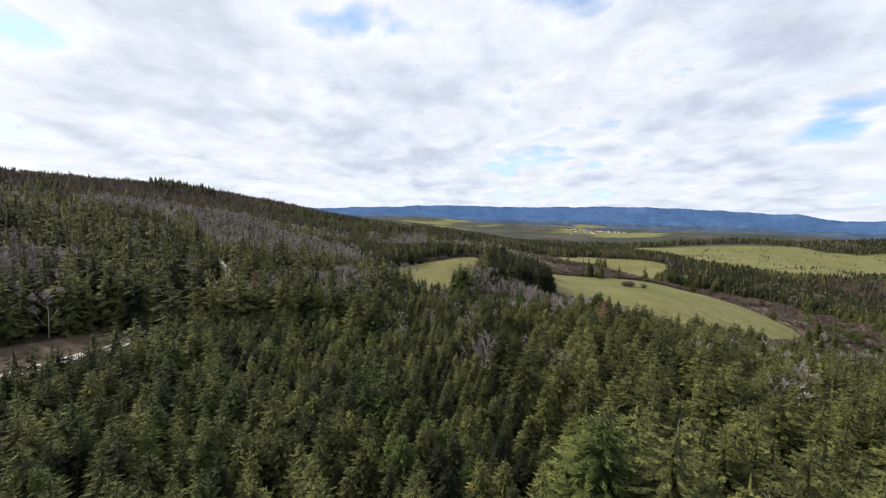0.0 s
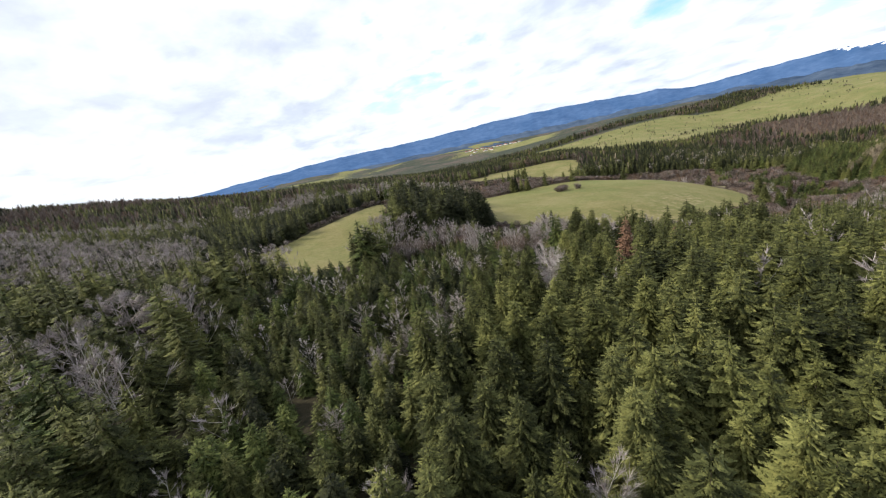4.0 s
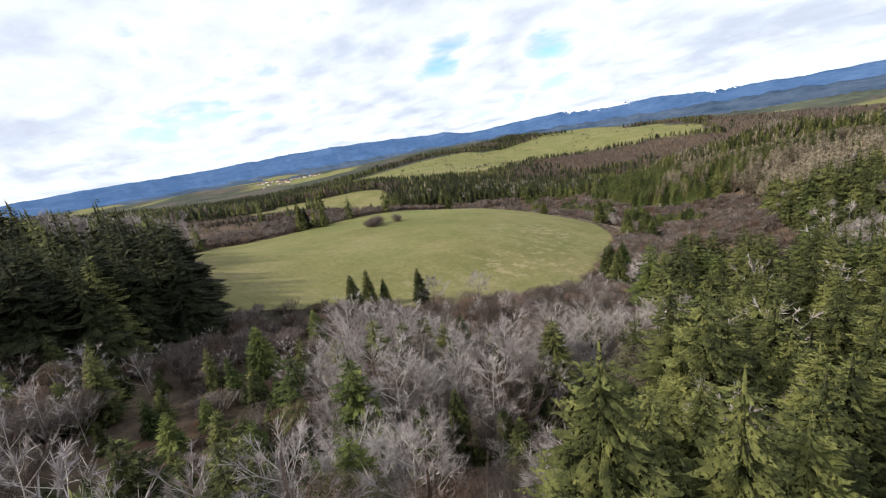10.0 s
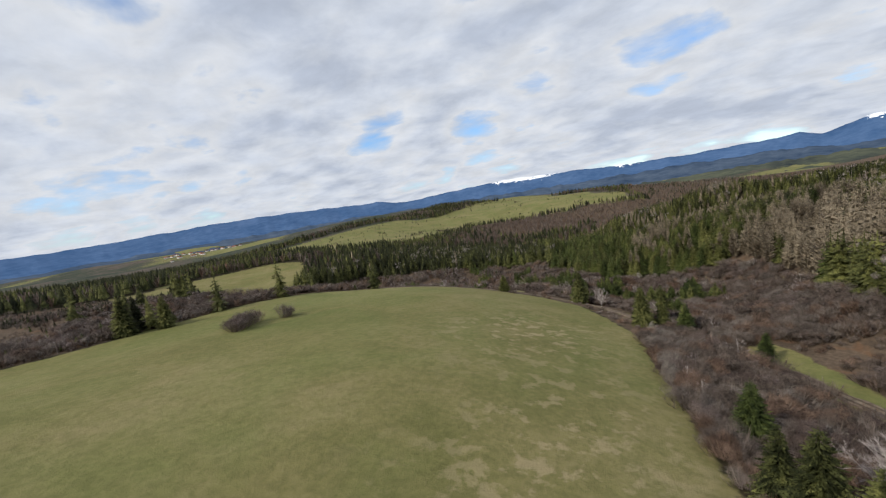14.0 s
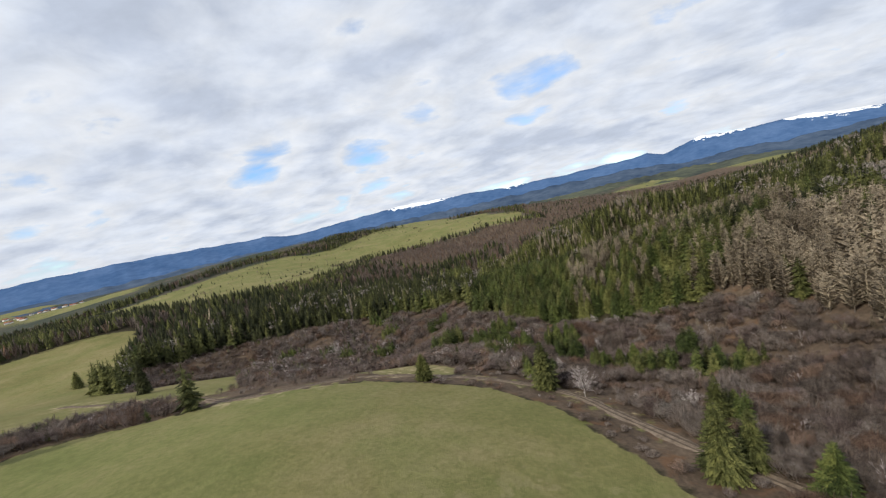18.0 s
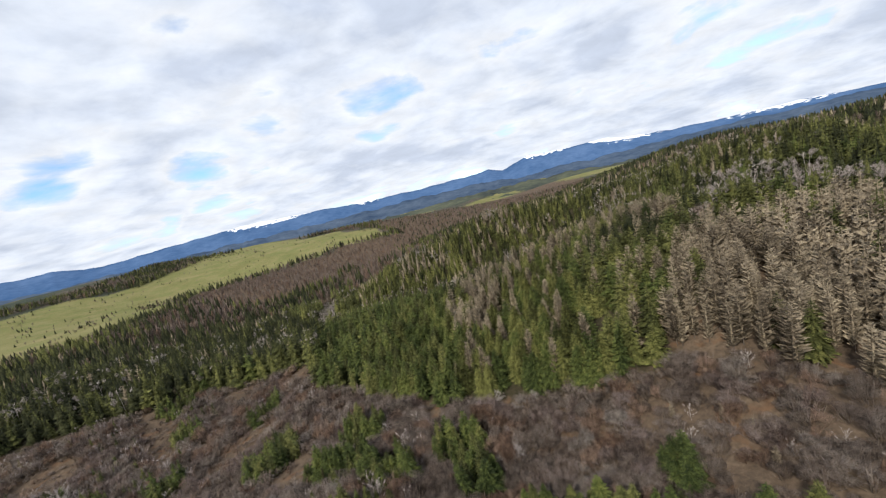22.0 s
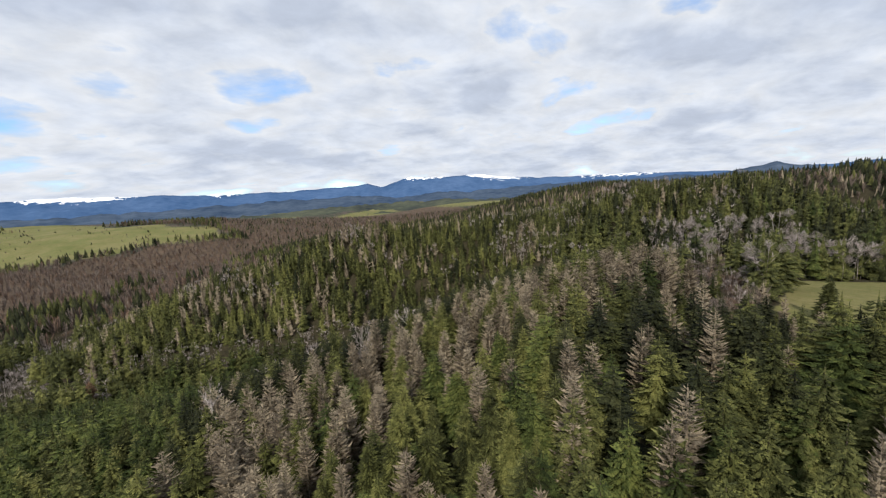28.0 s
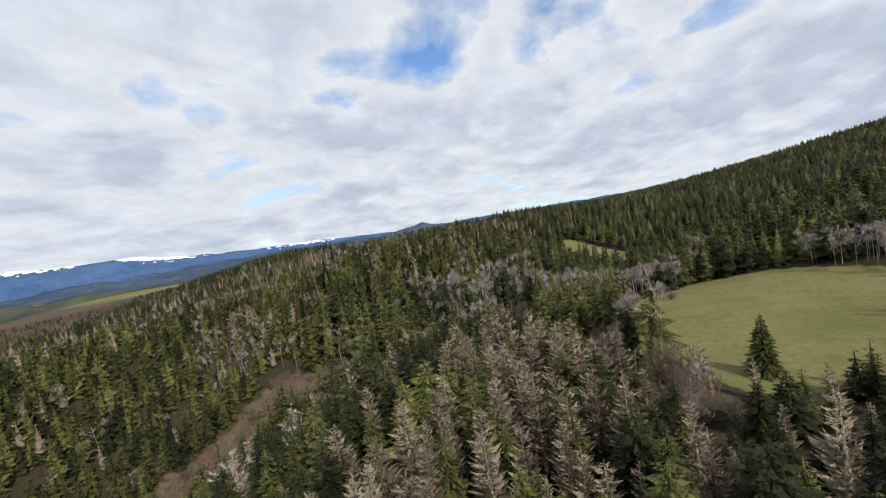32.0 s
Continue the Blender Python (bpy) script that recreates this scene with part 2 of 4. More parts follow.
    grass_mask = t.ramp(t.math("ADD", grass_at, ragged), (0.44, 0.0), (0.56, 1.0))
    col = t.mix(grass_mask, t.mix(brown_mask, floor, litter), grass)
    height = t.math("ADD", t.math("MULTIPLY", fine, 0.7), t.math("MULTIPLY", blade, 0.3))
    finish(t, col, 0.95, height, 0.6, 0.5, 0.08)
    return m


GROUND = make_ground_material()


def plain_dirt(name, a, b, scale=0.8):
    m, t = material(name)
    pos = t.add("ShaderNodeNewGeometry").outputs["Position"]
    n = t.noise(pos, scale, 6.0, 0.65)
    finish(t, t.ramp(n, (0.3, a), (0.7, b)), 0.95, n, 0.5, 0.15, 0.1)
    return m


DIRT = plain_dirt("dirt", (0.10, 0.075, 0.055), (0.24, 0.19, 0.145))
RUT = plain_dirt("wet_rut", (0.055, 0.042, 0.032), (0.12, 0.092, 0.07))
GRAVEL = plain_dirt("pale_gravel", (0.30, 0.28, 0.25), (0.52, 0.49, 0.44), 1.6)
WALL_PAINT = plain_dirt("pale_render", (0.62, 0.60, 0.56), (0.80, 0.78, 0.74), 0.5)
ROOF_TILE = plain_dirt("roof_tile", (0.18, 0.07, 0.05), (0.30, 0.13, 0.09), 1.5)


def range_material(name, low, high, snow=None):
    """Wooded slopes far off, the farther ones with the blue haze of the air put into their colour; snow above a ragged
    line.
    """
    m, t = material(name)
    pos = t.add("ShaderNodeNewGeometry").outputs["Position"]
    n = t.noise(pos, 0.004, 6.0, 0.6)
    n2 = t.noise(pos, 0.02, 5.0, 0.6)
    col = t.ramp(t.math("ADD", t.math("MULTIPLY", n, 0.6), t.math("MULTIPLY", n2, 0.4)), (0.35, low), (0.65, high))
    if snow:
        z = t.add("ShaderNodeSeparateXYZ", {0: pos}).outputs[2]
        line = t.math("ADD", z, t.math("MULTIPLY", t.math("SUBTRACT", n2, 0.5), 120.0))
        at = t.add("ShaderNodeAttribute", attribute_name="snow").outputs["Fac"]
        col = t.mix(t.math("GREATER_THAN", line, at), col, (0.85, 0.88, 0.93))
    finish(t, col, 1.0, None, spec=0.0)
    return m


# the haze of the distance is painted into this blue base colour
HAZY_FAR_RANGE = range_material("hazy_far_range", (0.040, 0.088, 0.192), (0.082, 0.142, 0.270), 212.0)
# thinner haze, painted in as slate blue over dark woods
HAZY_MID_RANGE = range_material("hazy_middle_range", (0.030, 0.052, 0.095), (0.085, 0.115, 0.165))
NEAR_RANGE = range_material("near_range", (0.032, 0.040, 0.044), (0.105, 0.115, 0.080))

# ---- the land ----
# swells and hollows of the land: centre x, y, radius, rise
BROAD_SWELLS = [
    (-1000, -400, 1000, 87.6), (480, 390, 170, -6), (900, -400, 300, 21.9), (-450, 800, 300, 52.6), (150, -700, 300, 46.9),
    (-600, 200, 300, 66.9), (1400, 1500, 550, 25.2), (600, 950, 300, -36.2), (150, 950, 300, 30.1), (1400, -900, 550, 30.3),
    (900, 950, 300, 28.2), (0, -400, 300, 39.8), (-300, -700, 300, 22.7), (-600, 950, 300, 34.9), (-150, 390, 170, 15.3),
    (1140, 860, 200, -18.8), (1240, 980, 200, -29.7),
]
WEST_KNOLLS = [
    (290, 410, 60, 8.4), (50, 610, 60, 12.4), (330, 90, 60, 14.6), (50, 370, 60, 17.2), (-150, -150, 100, 11.6),
    (-70, 610, 60, 15.4), (210, 330, 60, 8.8), (250, 530, 60, 12.5), (-30, 250, 60, 2.1), (-150, 610, 60, 9.6),
    (90, 170, 60, 5.2), (320, 180, 36, 18), (40, -40, 130, 12.7),
]
EAST_SPURS = [
    (910, 50, 120, 10.7), (1120, -160, 120, 11.3), (520, 240, 42, 12.2), (980, 330, 120, 16.4), (770, -90, 120, 13.6),
    (452, 168, 35, 4.5), (528, 178, 32, 2), (525, 222, 40, 4), (700, 90, 42, 9.5), (980, -160, 120, 19.3),
    (410, -70, 60, 7.2), (520, 150, 42, 7), (580, 270, 42, 4.2), (400, 180, 42, 5.9), (840, 190, 120, 7.3),
    (490, 610, 60, 5.5), (460, 260, 36, 17.5), (680, -160, 130, 14.9), (720, 320, 36, 9.7), (580, 420, 36, 10),
    (620, 20, 36, 32.4), (640, 100, 36, 24),
]
FAR_SPURS = [
    (580, 200, 36, 9), (700, 360, 36, 23.6), (720, 260, 36, 32.9), (720, 180, 36, 19.3), (520, 840, 130, 20.2),
    (420, 200, 36, 3.8), (400, 340, 36, 3.4), (520, 360, 36, 6.3),
    (545, 375, 30, 7), (540, 300, 30, 3), (1500, 1320, 300, 42), (1720, 800, 260, 30),
]
HOLLOWS = [
    (200, 150, 100, -4.7), (770, 470, 120, -29.8), (570, -30, 60, -29.5), (400, 300, 42, -18.5), (-100, 100, 100, -6.4),
    (1190, 190, 120, -18.2), (290, 210, 60, -14.4), (650, 210, 60, -13.5), (610, 420, 42, -16.4), (670, 330, 42, -11.2),
    (-110, 450, 60, -4.6), (1120, 470, 120, -26.5), (490, 410, 60, -12.2), (370, 650, 60, -7.4), (-150, 650, 100, -27.1),
    (460, 300, 42, -6.7), (10, -70, 60, -1.2), (-30, 410, 60, -7.5), (130, 250, 60, -1.9), (910, -300, 120, -16.3),
    (10, -150, 60, -10.7), (620, 300, 36, -17.8), (460, 480, 55, -11.5), (660, 220, 36, -24.4), (500, 240, 36, -8.8),
    (1000, 360, 130, -14.8), (540, 100, 36, -2), (440, 560, 36, -19.4), (420, 420, 36, -7.5),
]
LANDFORMS = BROAD_SWELLS + WEST_KNOLLS + EAST_SPURS + FAR_SPURS + HOLLOWS


def height(x, y):
    """Height of the ground; x and y may be arrays."""
    z = 30.0 + 0.0 * x
    for cx, cy, s, a in LANDFORMS:
        z = z + a * np.exp(-((x - cx) ** 2 + (y - cy) ** 2) / (2.0 * s * s))
    z = z + 0.8 * np.sin(x / 23.0 + 1.3 * np.sin(y / 41.0)) * np.sin(y / 29.0 + 0.7)
    # rolling country farther out
    out = np.clip((np.hypot(x - 300, y - 250) - 700) / 900, 0, 1)
    z = z + out * (14 * np.sin(x / 210.0 + 0.8) * np.sin(y / 260.0 + 0.4) + 7 * np.sin(x / 97.0 + y / 140.0))
    return z


TRACK = [(327, 520), (330, 486), (333, 462), (326, 432), (322, 412), (334, 397), (353, 386), (360, 358), (362, 328), (353, 310), (338, 299), (322, 286), (300, 264), (272, 240), (236, 219), (212, 208), (180, 196)]
GRAVEL_ROAD = [(-105, 30), (-92, 62), (-83, 80), (-78, 105), (-73, 138), (-76, 175), (-95, 215), (-125, 250)]


def along(line, x, y):
    """Distance from a line of places."""
    best = np.full(np.shape(x), 1e9)
    for (ax, ay), (bx, by) in zip(line, line[1:]):
        dx, dy = bx - ax, by - ay
        u = np.clip(((x - ax) * dx + (y - ay) * dy) / (dx * dx + dy * dy), 0, 1)
        best = np.minimum(best, np.hypot(x - ax - u * dx, y - ay - u * dy))
    return best


# the open ground, as outlines on the plan
MEADOW = [(108, 300), (122, 350), (124, 413), (150, 440), (217, 447), (285, 440), (318, 412), (345, 376), (350, 335), (336, 312), (291, 280), (227, 260), (190, 249), (160, 262), (128, 290)]
SMALL_MEADOW = [(-15, 283), (-8, 262), (2, 240), (12, 232), (26, 248), (38, 280), (50, 310), (60, 345), (62, 374), (40, 345), (12, 318)]
EAST_MEADOW = [(546, 122), (532, 76), (508, 44), (480, 48), (452, 72), (438, 110), (455, 145), (480, 172), (499, 186), (508, 180), (522, 152)]
NOTCH_MEADOW = [(597, -108), (541, -75), (526, -50), (562, -55), (602, -92)]
NORTH_MEADOW = [(268, 470), (322, 458), (336, 436), (352, 446), (402, 508), (352, 520), (360, 570), (465, 690), (500, 760), (380, 790), (278, 745), (252, 600)]
FAR_MEADOW = [(575, 780), (600, 1000), (700, 1230), (1000, 1240), (1200, 1230), (1306, 1110), (1244, 900), (1184, 740), (1000, 770), (860, 720), (700, 740)]
RIDGE_MEADOW = [(1180, 740), (1240, 900), (1300, 1100), (1650, 1120), (1760, 900), (1500, 520), (1380, 450), (1340, 560)]
VALLEY_GRASS = [(212, 212), (222, 222), (250, 234), (292, 252), (298, 243), (262, 226), (230, 207)]
RED_CLEARING = [(118, 74), (178, 142), (222, 152), (250, 120), (150, 55)]
ROAD_CLEARING = [(-92, 60), (-100, 100), (-88, 122), (-70, 118), (-66, 96), (-72, 60)]
BRUSH_VALLEY = [(180, 235), (230, 262), (300, 285), (345, 318), (356, 380), (375, 412), (396, 470), (425, 530), (470, 560), (515, 510), (535, 470), (532, 420), (530, 400), (497, 386), (468, 352), (456, 331), (441, 306), (431, 288), (424, 276), (419, 261), (405, 246), (366, 232), (330, 222), (300, 212), (250, 200)]
HEDGE_NORTH = [(100, 425), (150, 442), (217, 449), (285, 442), (312, 425), (322, 455), (262, 490), (150, 520), (90, 500)]
BIRCH_BELT = [(36, 228), (50, 262), (62, 276), (110, 282), (160, 258), (195, 247), (180, 228), (140, 212), (95, 205)]
MAUVE_WOOD = [(-108, 231), (-183, 348), (-135, 371), (-80, 330), (-38, 296), (-29, 244), (-75, 236)]
MIX_BELT = [(-10, 120), (-15, 235), (36, 228), (95, 205), (75, 185), (30, 150), (18, 112)]
NORTH_YOUNG = [(50, 500), (90, 500), (150, 522), (262, 492), (252, 600), (276, 745), (150, 700), (60, 610)]
PURPLE_WOOD = [(820, 560), (900, 500), (1050, 450), (1320, 420), (1340, 540), (1180, 700), (1000, 760), (880, 700)]
WEST_EDGE = [(-20, 250), (-6, 268), (45, 352), (62, 380), (30, 450), (-60, 440), (-90, 280)]
GROVE = [(58, 286), (62, 330), (80, 350), (112, 340), (106, 290), (84, 274)]
LARCHES = [(423, 254), (443, 239), (462, 222), (462, 185), (445, 165), (380, 160), (345, 185), (350, 226), (366, 231), (393, 237), (411, 246)]
MIXED_HILL = [(423, 254), (419, 261), (424, 276), (431, 288), (441, 306), (456, 331), (468, 352), (497, 386), (535, 396), (590, 392), (632, 360), (638, 300), (636, 240), (622, 195), (575, 150), (555, 146), (530, 174), (500, 192), (490, 212), (443, 239)]
CREST = [(516, 150), (530, 172), (537, 199), (531, 247), (526, 270), (514, 300), (492, 312)]
TROUGH = [(640, 180), (650, 210), (655, 250), (657, 300), (655, 335), (653, 370), (650, 405), (672, 436), (740, 450), (800, 470)]
EAST_VALE = [(800, 480), (920, 420), (1040, 330), (1120, 160), (1300, -150), (2200, -300), (2400, 600), (1500, 500), (1320, 420), (1000, 470)]
GULLY = [(672, 200), (664, 178), (658, 158), (636, 153), (614, 150), (602, 172), (622, 182), (638, 195), (655, 215)]
DARK_NORTH = [(404, 640), (448, 606), (467, 588), (515, 520), (532, 497), (546, 462), (540, 420), (531, 399), (600, 400), (640, 398), (672, 440), (700, 470), (760, 520), (740, 600), (700, 680), (560, 720), (450, 690)]
PLANTATION = [(-75, 40), (-68, 118), (-30, 128), (15, 112), (22, 60), (10, 0), (-60, 0)]
EAST_STAND = [(20, 40), (30, 150), (75, 190), (130, 205), (178, 222), (205, 200), (175, 145), (115, 75), (90, 20)]
CLEARCUT = [(20, 560), (-20, 620), (40, 680), (130, 620), (190, 540), (200, 500), (110, 490)]
TRACK_BANK = [(316, 414), (346, 378), (350, 335), (336, 312), (291, 280), (305, 268), (345, 296), (372, 322), (372, 375), (400, 402), (385, 440), (372, 462), (352, 444), (336, 434), (322, 440)]
TRUNK_EDGE = [(205, 165), (238, 178), (275, 160), (300, 180), (262, 205), (222, 200)]
EAST_EDGE = [(500, 187), (520, 170), (552, 142), (562, 96), (575, 110), (560, 150), (530, 185), (505, 200)]
BIRCH_LINE = [(560, 92), (520, 62), (478, 70), (430, 90), (425, 70), (480, 48), (530, 40), (575, 75)]
BACK_RIDGE = [(600, 110), (640, 128), (668, 180), (665, 215), (664, 300), (660, 400), (720, 438), (800, 440), (900, 330), (1000, 100), (900, -200), (700, -200), (620, -100), (600, 20)]
# clumps of young spruce in the valley: centre and reach
CLUMPS = [(391, 303, 4), (387, 294, 4), (383, 286, 4), (380, 279, 4), (389, 272, 4), (368, 268, 5), (365, 261, 4), (378, 324, 5), (445, 387, 9), (423, 356, 8), (418, 339, 7), (425, 320, 6), (396, 344, 4), (410, 315, 5), (448, 462, 5), (455, 436, 6), (457, 481, 5), (453, 517, 5), (527, 478, 9), (443, 352, 7), (493, 412, 6), (497, 455, 6), (425, 315, 4), (330, 274, 4)]
BANK = [(362, 352), (376, 356), (388, 378), (384, 396), (368, 398), (360, 380)]
BROWN_SLOPE = [(355, 226), (366, 230), (393, 236), (411, 245), (422, 254), (419, 261), (424, 276), (412, 284), (396, 274), (372, 252)]
OPEN = [BANK, MEADOW, SMALL_MEADOW, EAST_MEADOW, NOTCH_MEADOW, NORTH_MEADOW, FAR_MEADOW, RIDGE_MEADOW, VALLEY_GRASS]
NORTH_SCRUB = [(296, 418), (336, 430), (372, 458), (400, 402), (470, 410), (530, 402), (540, 470), (500, 545), (462, 592), (412, 612), (380, 570), (340, 500), (300, 462)]
BROWN = [NORTH_SCRUB, BROWN_SLOPE, PURPLE_WOOD, EAST_VALE, NORTH_YOUNG, CLEARCUT, TRACK_BANK, LARCHES, RED_CLEARING, BRUSH_VALLEY, HEDGE_NORTH, BIRCH_BELT, GULLY, ROAD_CLEARING]


def signed(poly, x, y):
    """Distance to an outline, positive inside."""
    best = np.full(x.shape, 1e9)
    inside = np.zeros(x.shape, bool)
    for (ax, ay), (bx, by) in zip(poly, poly[1:] + poly[:1]):
        dx, dy = bx - ax, by - ay
        u = np.clip(((x - ax) * dx + (y - ay) * dy) / (dx * dx + dy * dy), 0, 1)
        best = np.minimum(best, np.hypot(x - ax - u * dx, y - ay - u * dy))
        if ay != by:
            inside ^= ((ay > y) != (by > y)) & (x < (bx - ax) * (y - ay) / (by - ay) + ax)
    return np.where(inside, best, -best)


def within(polys, x, y):
    return np.max([signed(p, x, y) for p in polys], axis=0)


def build(name, verts, tris, materials, slots=None, smooth=False):
    """A mesh object from arrays of corners and triangles."""
    me = bpy.data.meshes.new(name)
    verts, tris = np.asarray(verts, np.float32), np.asarray(tris, np.int32)
    n, k = len(tris), tris.shape[1]
    me.vertices.add(len(verts))
    me.vertices.foreach_set("co", verts.ravel())
    me.loops.add(n * k)
    me.loops.foreach_set("vertex_index", tris.ravel())
    me.polygons.add(n)
    me.polygons.foreach_set("loop_start", np.arange(0, n * k, k, dtype=np.int32))
    for m in materials:
        me.materials.append(m)
    if slots is not None:
        me.polygons.foreach_set("material_index", np.asarray(slots, np.int32))
    if smooth:
        me.polygons.foreach_set("use_smooth", np.ones(n, bool))
    me.update(calc_edges=True)
    me.validate()
    return me


def spaced(lo, hi, step, far, grow=1.13):
    inner = list(np.arange(lo, hi + 0.1, step))
    d, up, down = step, [], []
    a, b = hi, lo
    while a < far or b > -far:
        d *= grow
        if a < far:
            a += d
            up.append(a)
        if b > -far:
            b -= d
            down.append(b)
    return np.array(down[::-1] + inner + up)


def make_ground():
    xs, ys = spaced(-130, 680, 4.5, 4900), spaced(-120, 560, 4.5, 4900)
    gx, gy = np.meshgrid(xs, ys)
    x, y = gx.ravel(), gy.ravel()
    v = np.c_[x, y, height(x, y)]
    w, h = len(xs), len(ys)
    i = (np.arange(h - 1)[:, None] * w + np.arange(w - 1)).ravel()
    me = build("ground", v, np.c_[i, i + 1, i + w + 1, i + w], [GROUND], smooth=True)
    far = np.clip((np.hypot(x - 300, y - 250) - 500) / 600, 0, 1)
    soft = 5 + 25 * far
    patches = np.clip(0.5 + 0.9 * np.sin(x / 170 + 2 * np.sin(y / 230)) * np.sin(y / 150 + 1.1) - 0.25, 0, 1) * (np.hypot(x - 300, y - 250) > 1500)
    bank = np.clip(1.4 - along(TRACK, x, y) / 9.0, 0, 1) * (y > 285)
    values = {
        "grass": np.maximum(np.maximum(np.clip(0.5 + within(OPEN, x, y) / soft, 0, 1), patches), 0.46 * bank),
        "brown": np.maximum(np.clip(0.5 + within(BROWN, x, y) / 14, 0, 1), bank),
        "lush": np.clip(0.22 + 0.7 * np.exp(-((x - 290) ** 2 / 5000 + (y - 410) ** 2 / 1600)) + 0.3 * far, 0, 1),
        "worn": 1.2 * bank + np.exp(-((x - 262) ** 2 / 900 + (y - 305) ** 2 / 500)) + 1.3 * np.exp(-((x - 372) ** 2 / 400 + (y - 378) ** 2 / 600)) + 0.8 * np.exp(-((x - 205) ** 2 / 900 + (y - 275) ** 2 / 300)) + 0.5 * np.exp(-((x - 150) ** 2 / 300 + (y - 290) ** 2 / 200)),
    }
    values["far"] = np.clip((np.hypot(x - 300, y - 250) - 700) / 300, 0, 1)
    for key, val in values.items():
        a = me.attributes.new(key, "FLOAT", "POINT")
        a.data.foreach_set("value", val.astype(np.float32))
    tagged(new("ground", me), "rolling hill land with spring meadows and forest floor", "ground", kind="structure")


make_ground()


def make_range(name, label, radius, azimuths, tops, mat, wobble, seed, snow=()):
    """A long range far off: spurs and valleys that rise from the plain to an uneven crest and fall away behind."""
    az = np.arange(azimuths[0], azimuths[1], 0.22)
    n = len(az)
    crest = np.interp(az, [a for a, _ in tops], [e for _, e in tops])
    crest = crest + wobble * np.array([noise.fractal((a * 0.45, seed, 0.5), 0.9, 2.1, 5) for a in az])
    rows = []
    for s, lift in ((-0.20, -0.04), (-0.17, 0.06), (-0.14, 0.16), (-0.115, 0.28), (-0.09, 0.42), (-0.065, 0.57), (-0.04, 0.73), (-0.018, 0.88), (0.0, 1.0), (0.03, 0.6)):
        inner = 1.0 if -0.02 < lift < 0.99 else 0.0
        relief = np.array([noise.fractal((a * 0.33 + s * 9, s * 16, seed * 3.7), 0.8, 2.0, 5) for a in az]) * inner
        r = radius * (1 + s + 0.016 * relief)
        top = 108 + radius * np.tan(np.radians(crest))
        z = 20 + (top - 20) * np.clip(lift + 0.16 * relief, -0.05, 1.0)
        rows.append(np.c_[300 + r * np.sin(np.radians(az)), 250 + r * np.cos(np.radians(az)), z])
    v = np.concatenate(rows)
    i = (np.arange(len(rows) - 1)[:, None] * n + np.arange(n - 1)).ravel()
    me = build(name, v, np.c_[i, i + 1, i + n + 1, i + n], [mat], smooth=True)
    if snow:
        line = np.full(n, 9000.0)
        for a, b, low in snow:
            el = low + 0.5 * ((az - (a + b) / 2) / ((b - a) / 2)) ** 2
            line = np.where((az > a - 2) & (az < b + 2), np.minimum(line, 108 + radius * np.tan(np.radians(el))), line)
        me.attributes.new("snow", "FLOAT", "POINT").data.foreach_set("value", np.tile(line, len(rows)).astype(np.float32))
    tagged(new(name, me), label, "mountains", kind="structure")


make_range("backdrop", "mountain range coloured blue with haze, snow on its highest tops", 4450, (-70, 290),
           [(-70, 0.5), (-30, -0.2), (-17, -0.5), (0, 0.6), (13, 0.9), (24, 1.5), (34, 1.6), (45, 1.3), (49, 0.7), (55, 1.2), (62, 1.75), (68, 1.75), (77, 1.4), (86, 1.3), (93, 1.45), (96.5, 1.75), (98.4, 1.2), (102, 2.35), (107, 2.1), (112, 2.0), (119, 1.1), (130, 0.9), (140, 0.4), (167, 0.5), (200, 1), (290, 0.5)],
           HAZY_FAR_RANGE, 0.12, 3, [(60, 72, 1.28), (76, 82, 1.18), (100, 109, 1.9), (111, 121, 1.22), (123, 137, 0.68)])
make_range("backdrop_hills", "wooded hills coloured dark blue with haze below the mountains", 3600, (-40, 200),
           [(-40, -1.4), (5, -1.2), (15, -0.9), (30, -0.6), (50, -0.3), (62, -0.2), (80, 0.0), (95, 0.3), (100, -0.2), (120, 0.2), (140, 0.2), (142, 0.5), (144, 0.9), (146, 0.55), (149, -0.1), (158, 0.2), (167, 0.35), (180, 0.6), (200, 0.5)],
           HAZY_MID_RANGE, 0.25, 8)
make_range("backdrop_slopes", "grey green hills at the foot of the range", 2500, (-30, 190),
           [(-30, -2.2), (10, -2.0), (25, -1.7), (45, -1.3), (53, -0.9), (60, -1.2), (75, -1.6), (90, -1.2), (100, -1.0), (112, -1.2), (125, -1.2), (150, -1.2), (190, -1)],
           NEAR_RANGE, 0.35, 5)

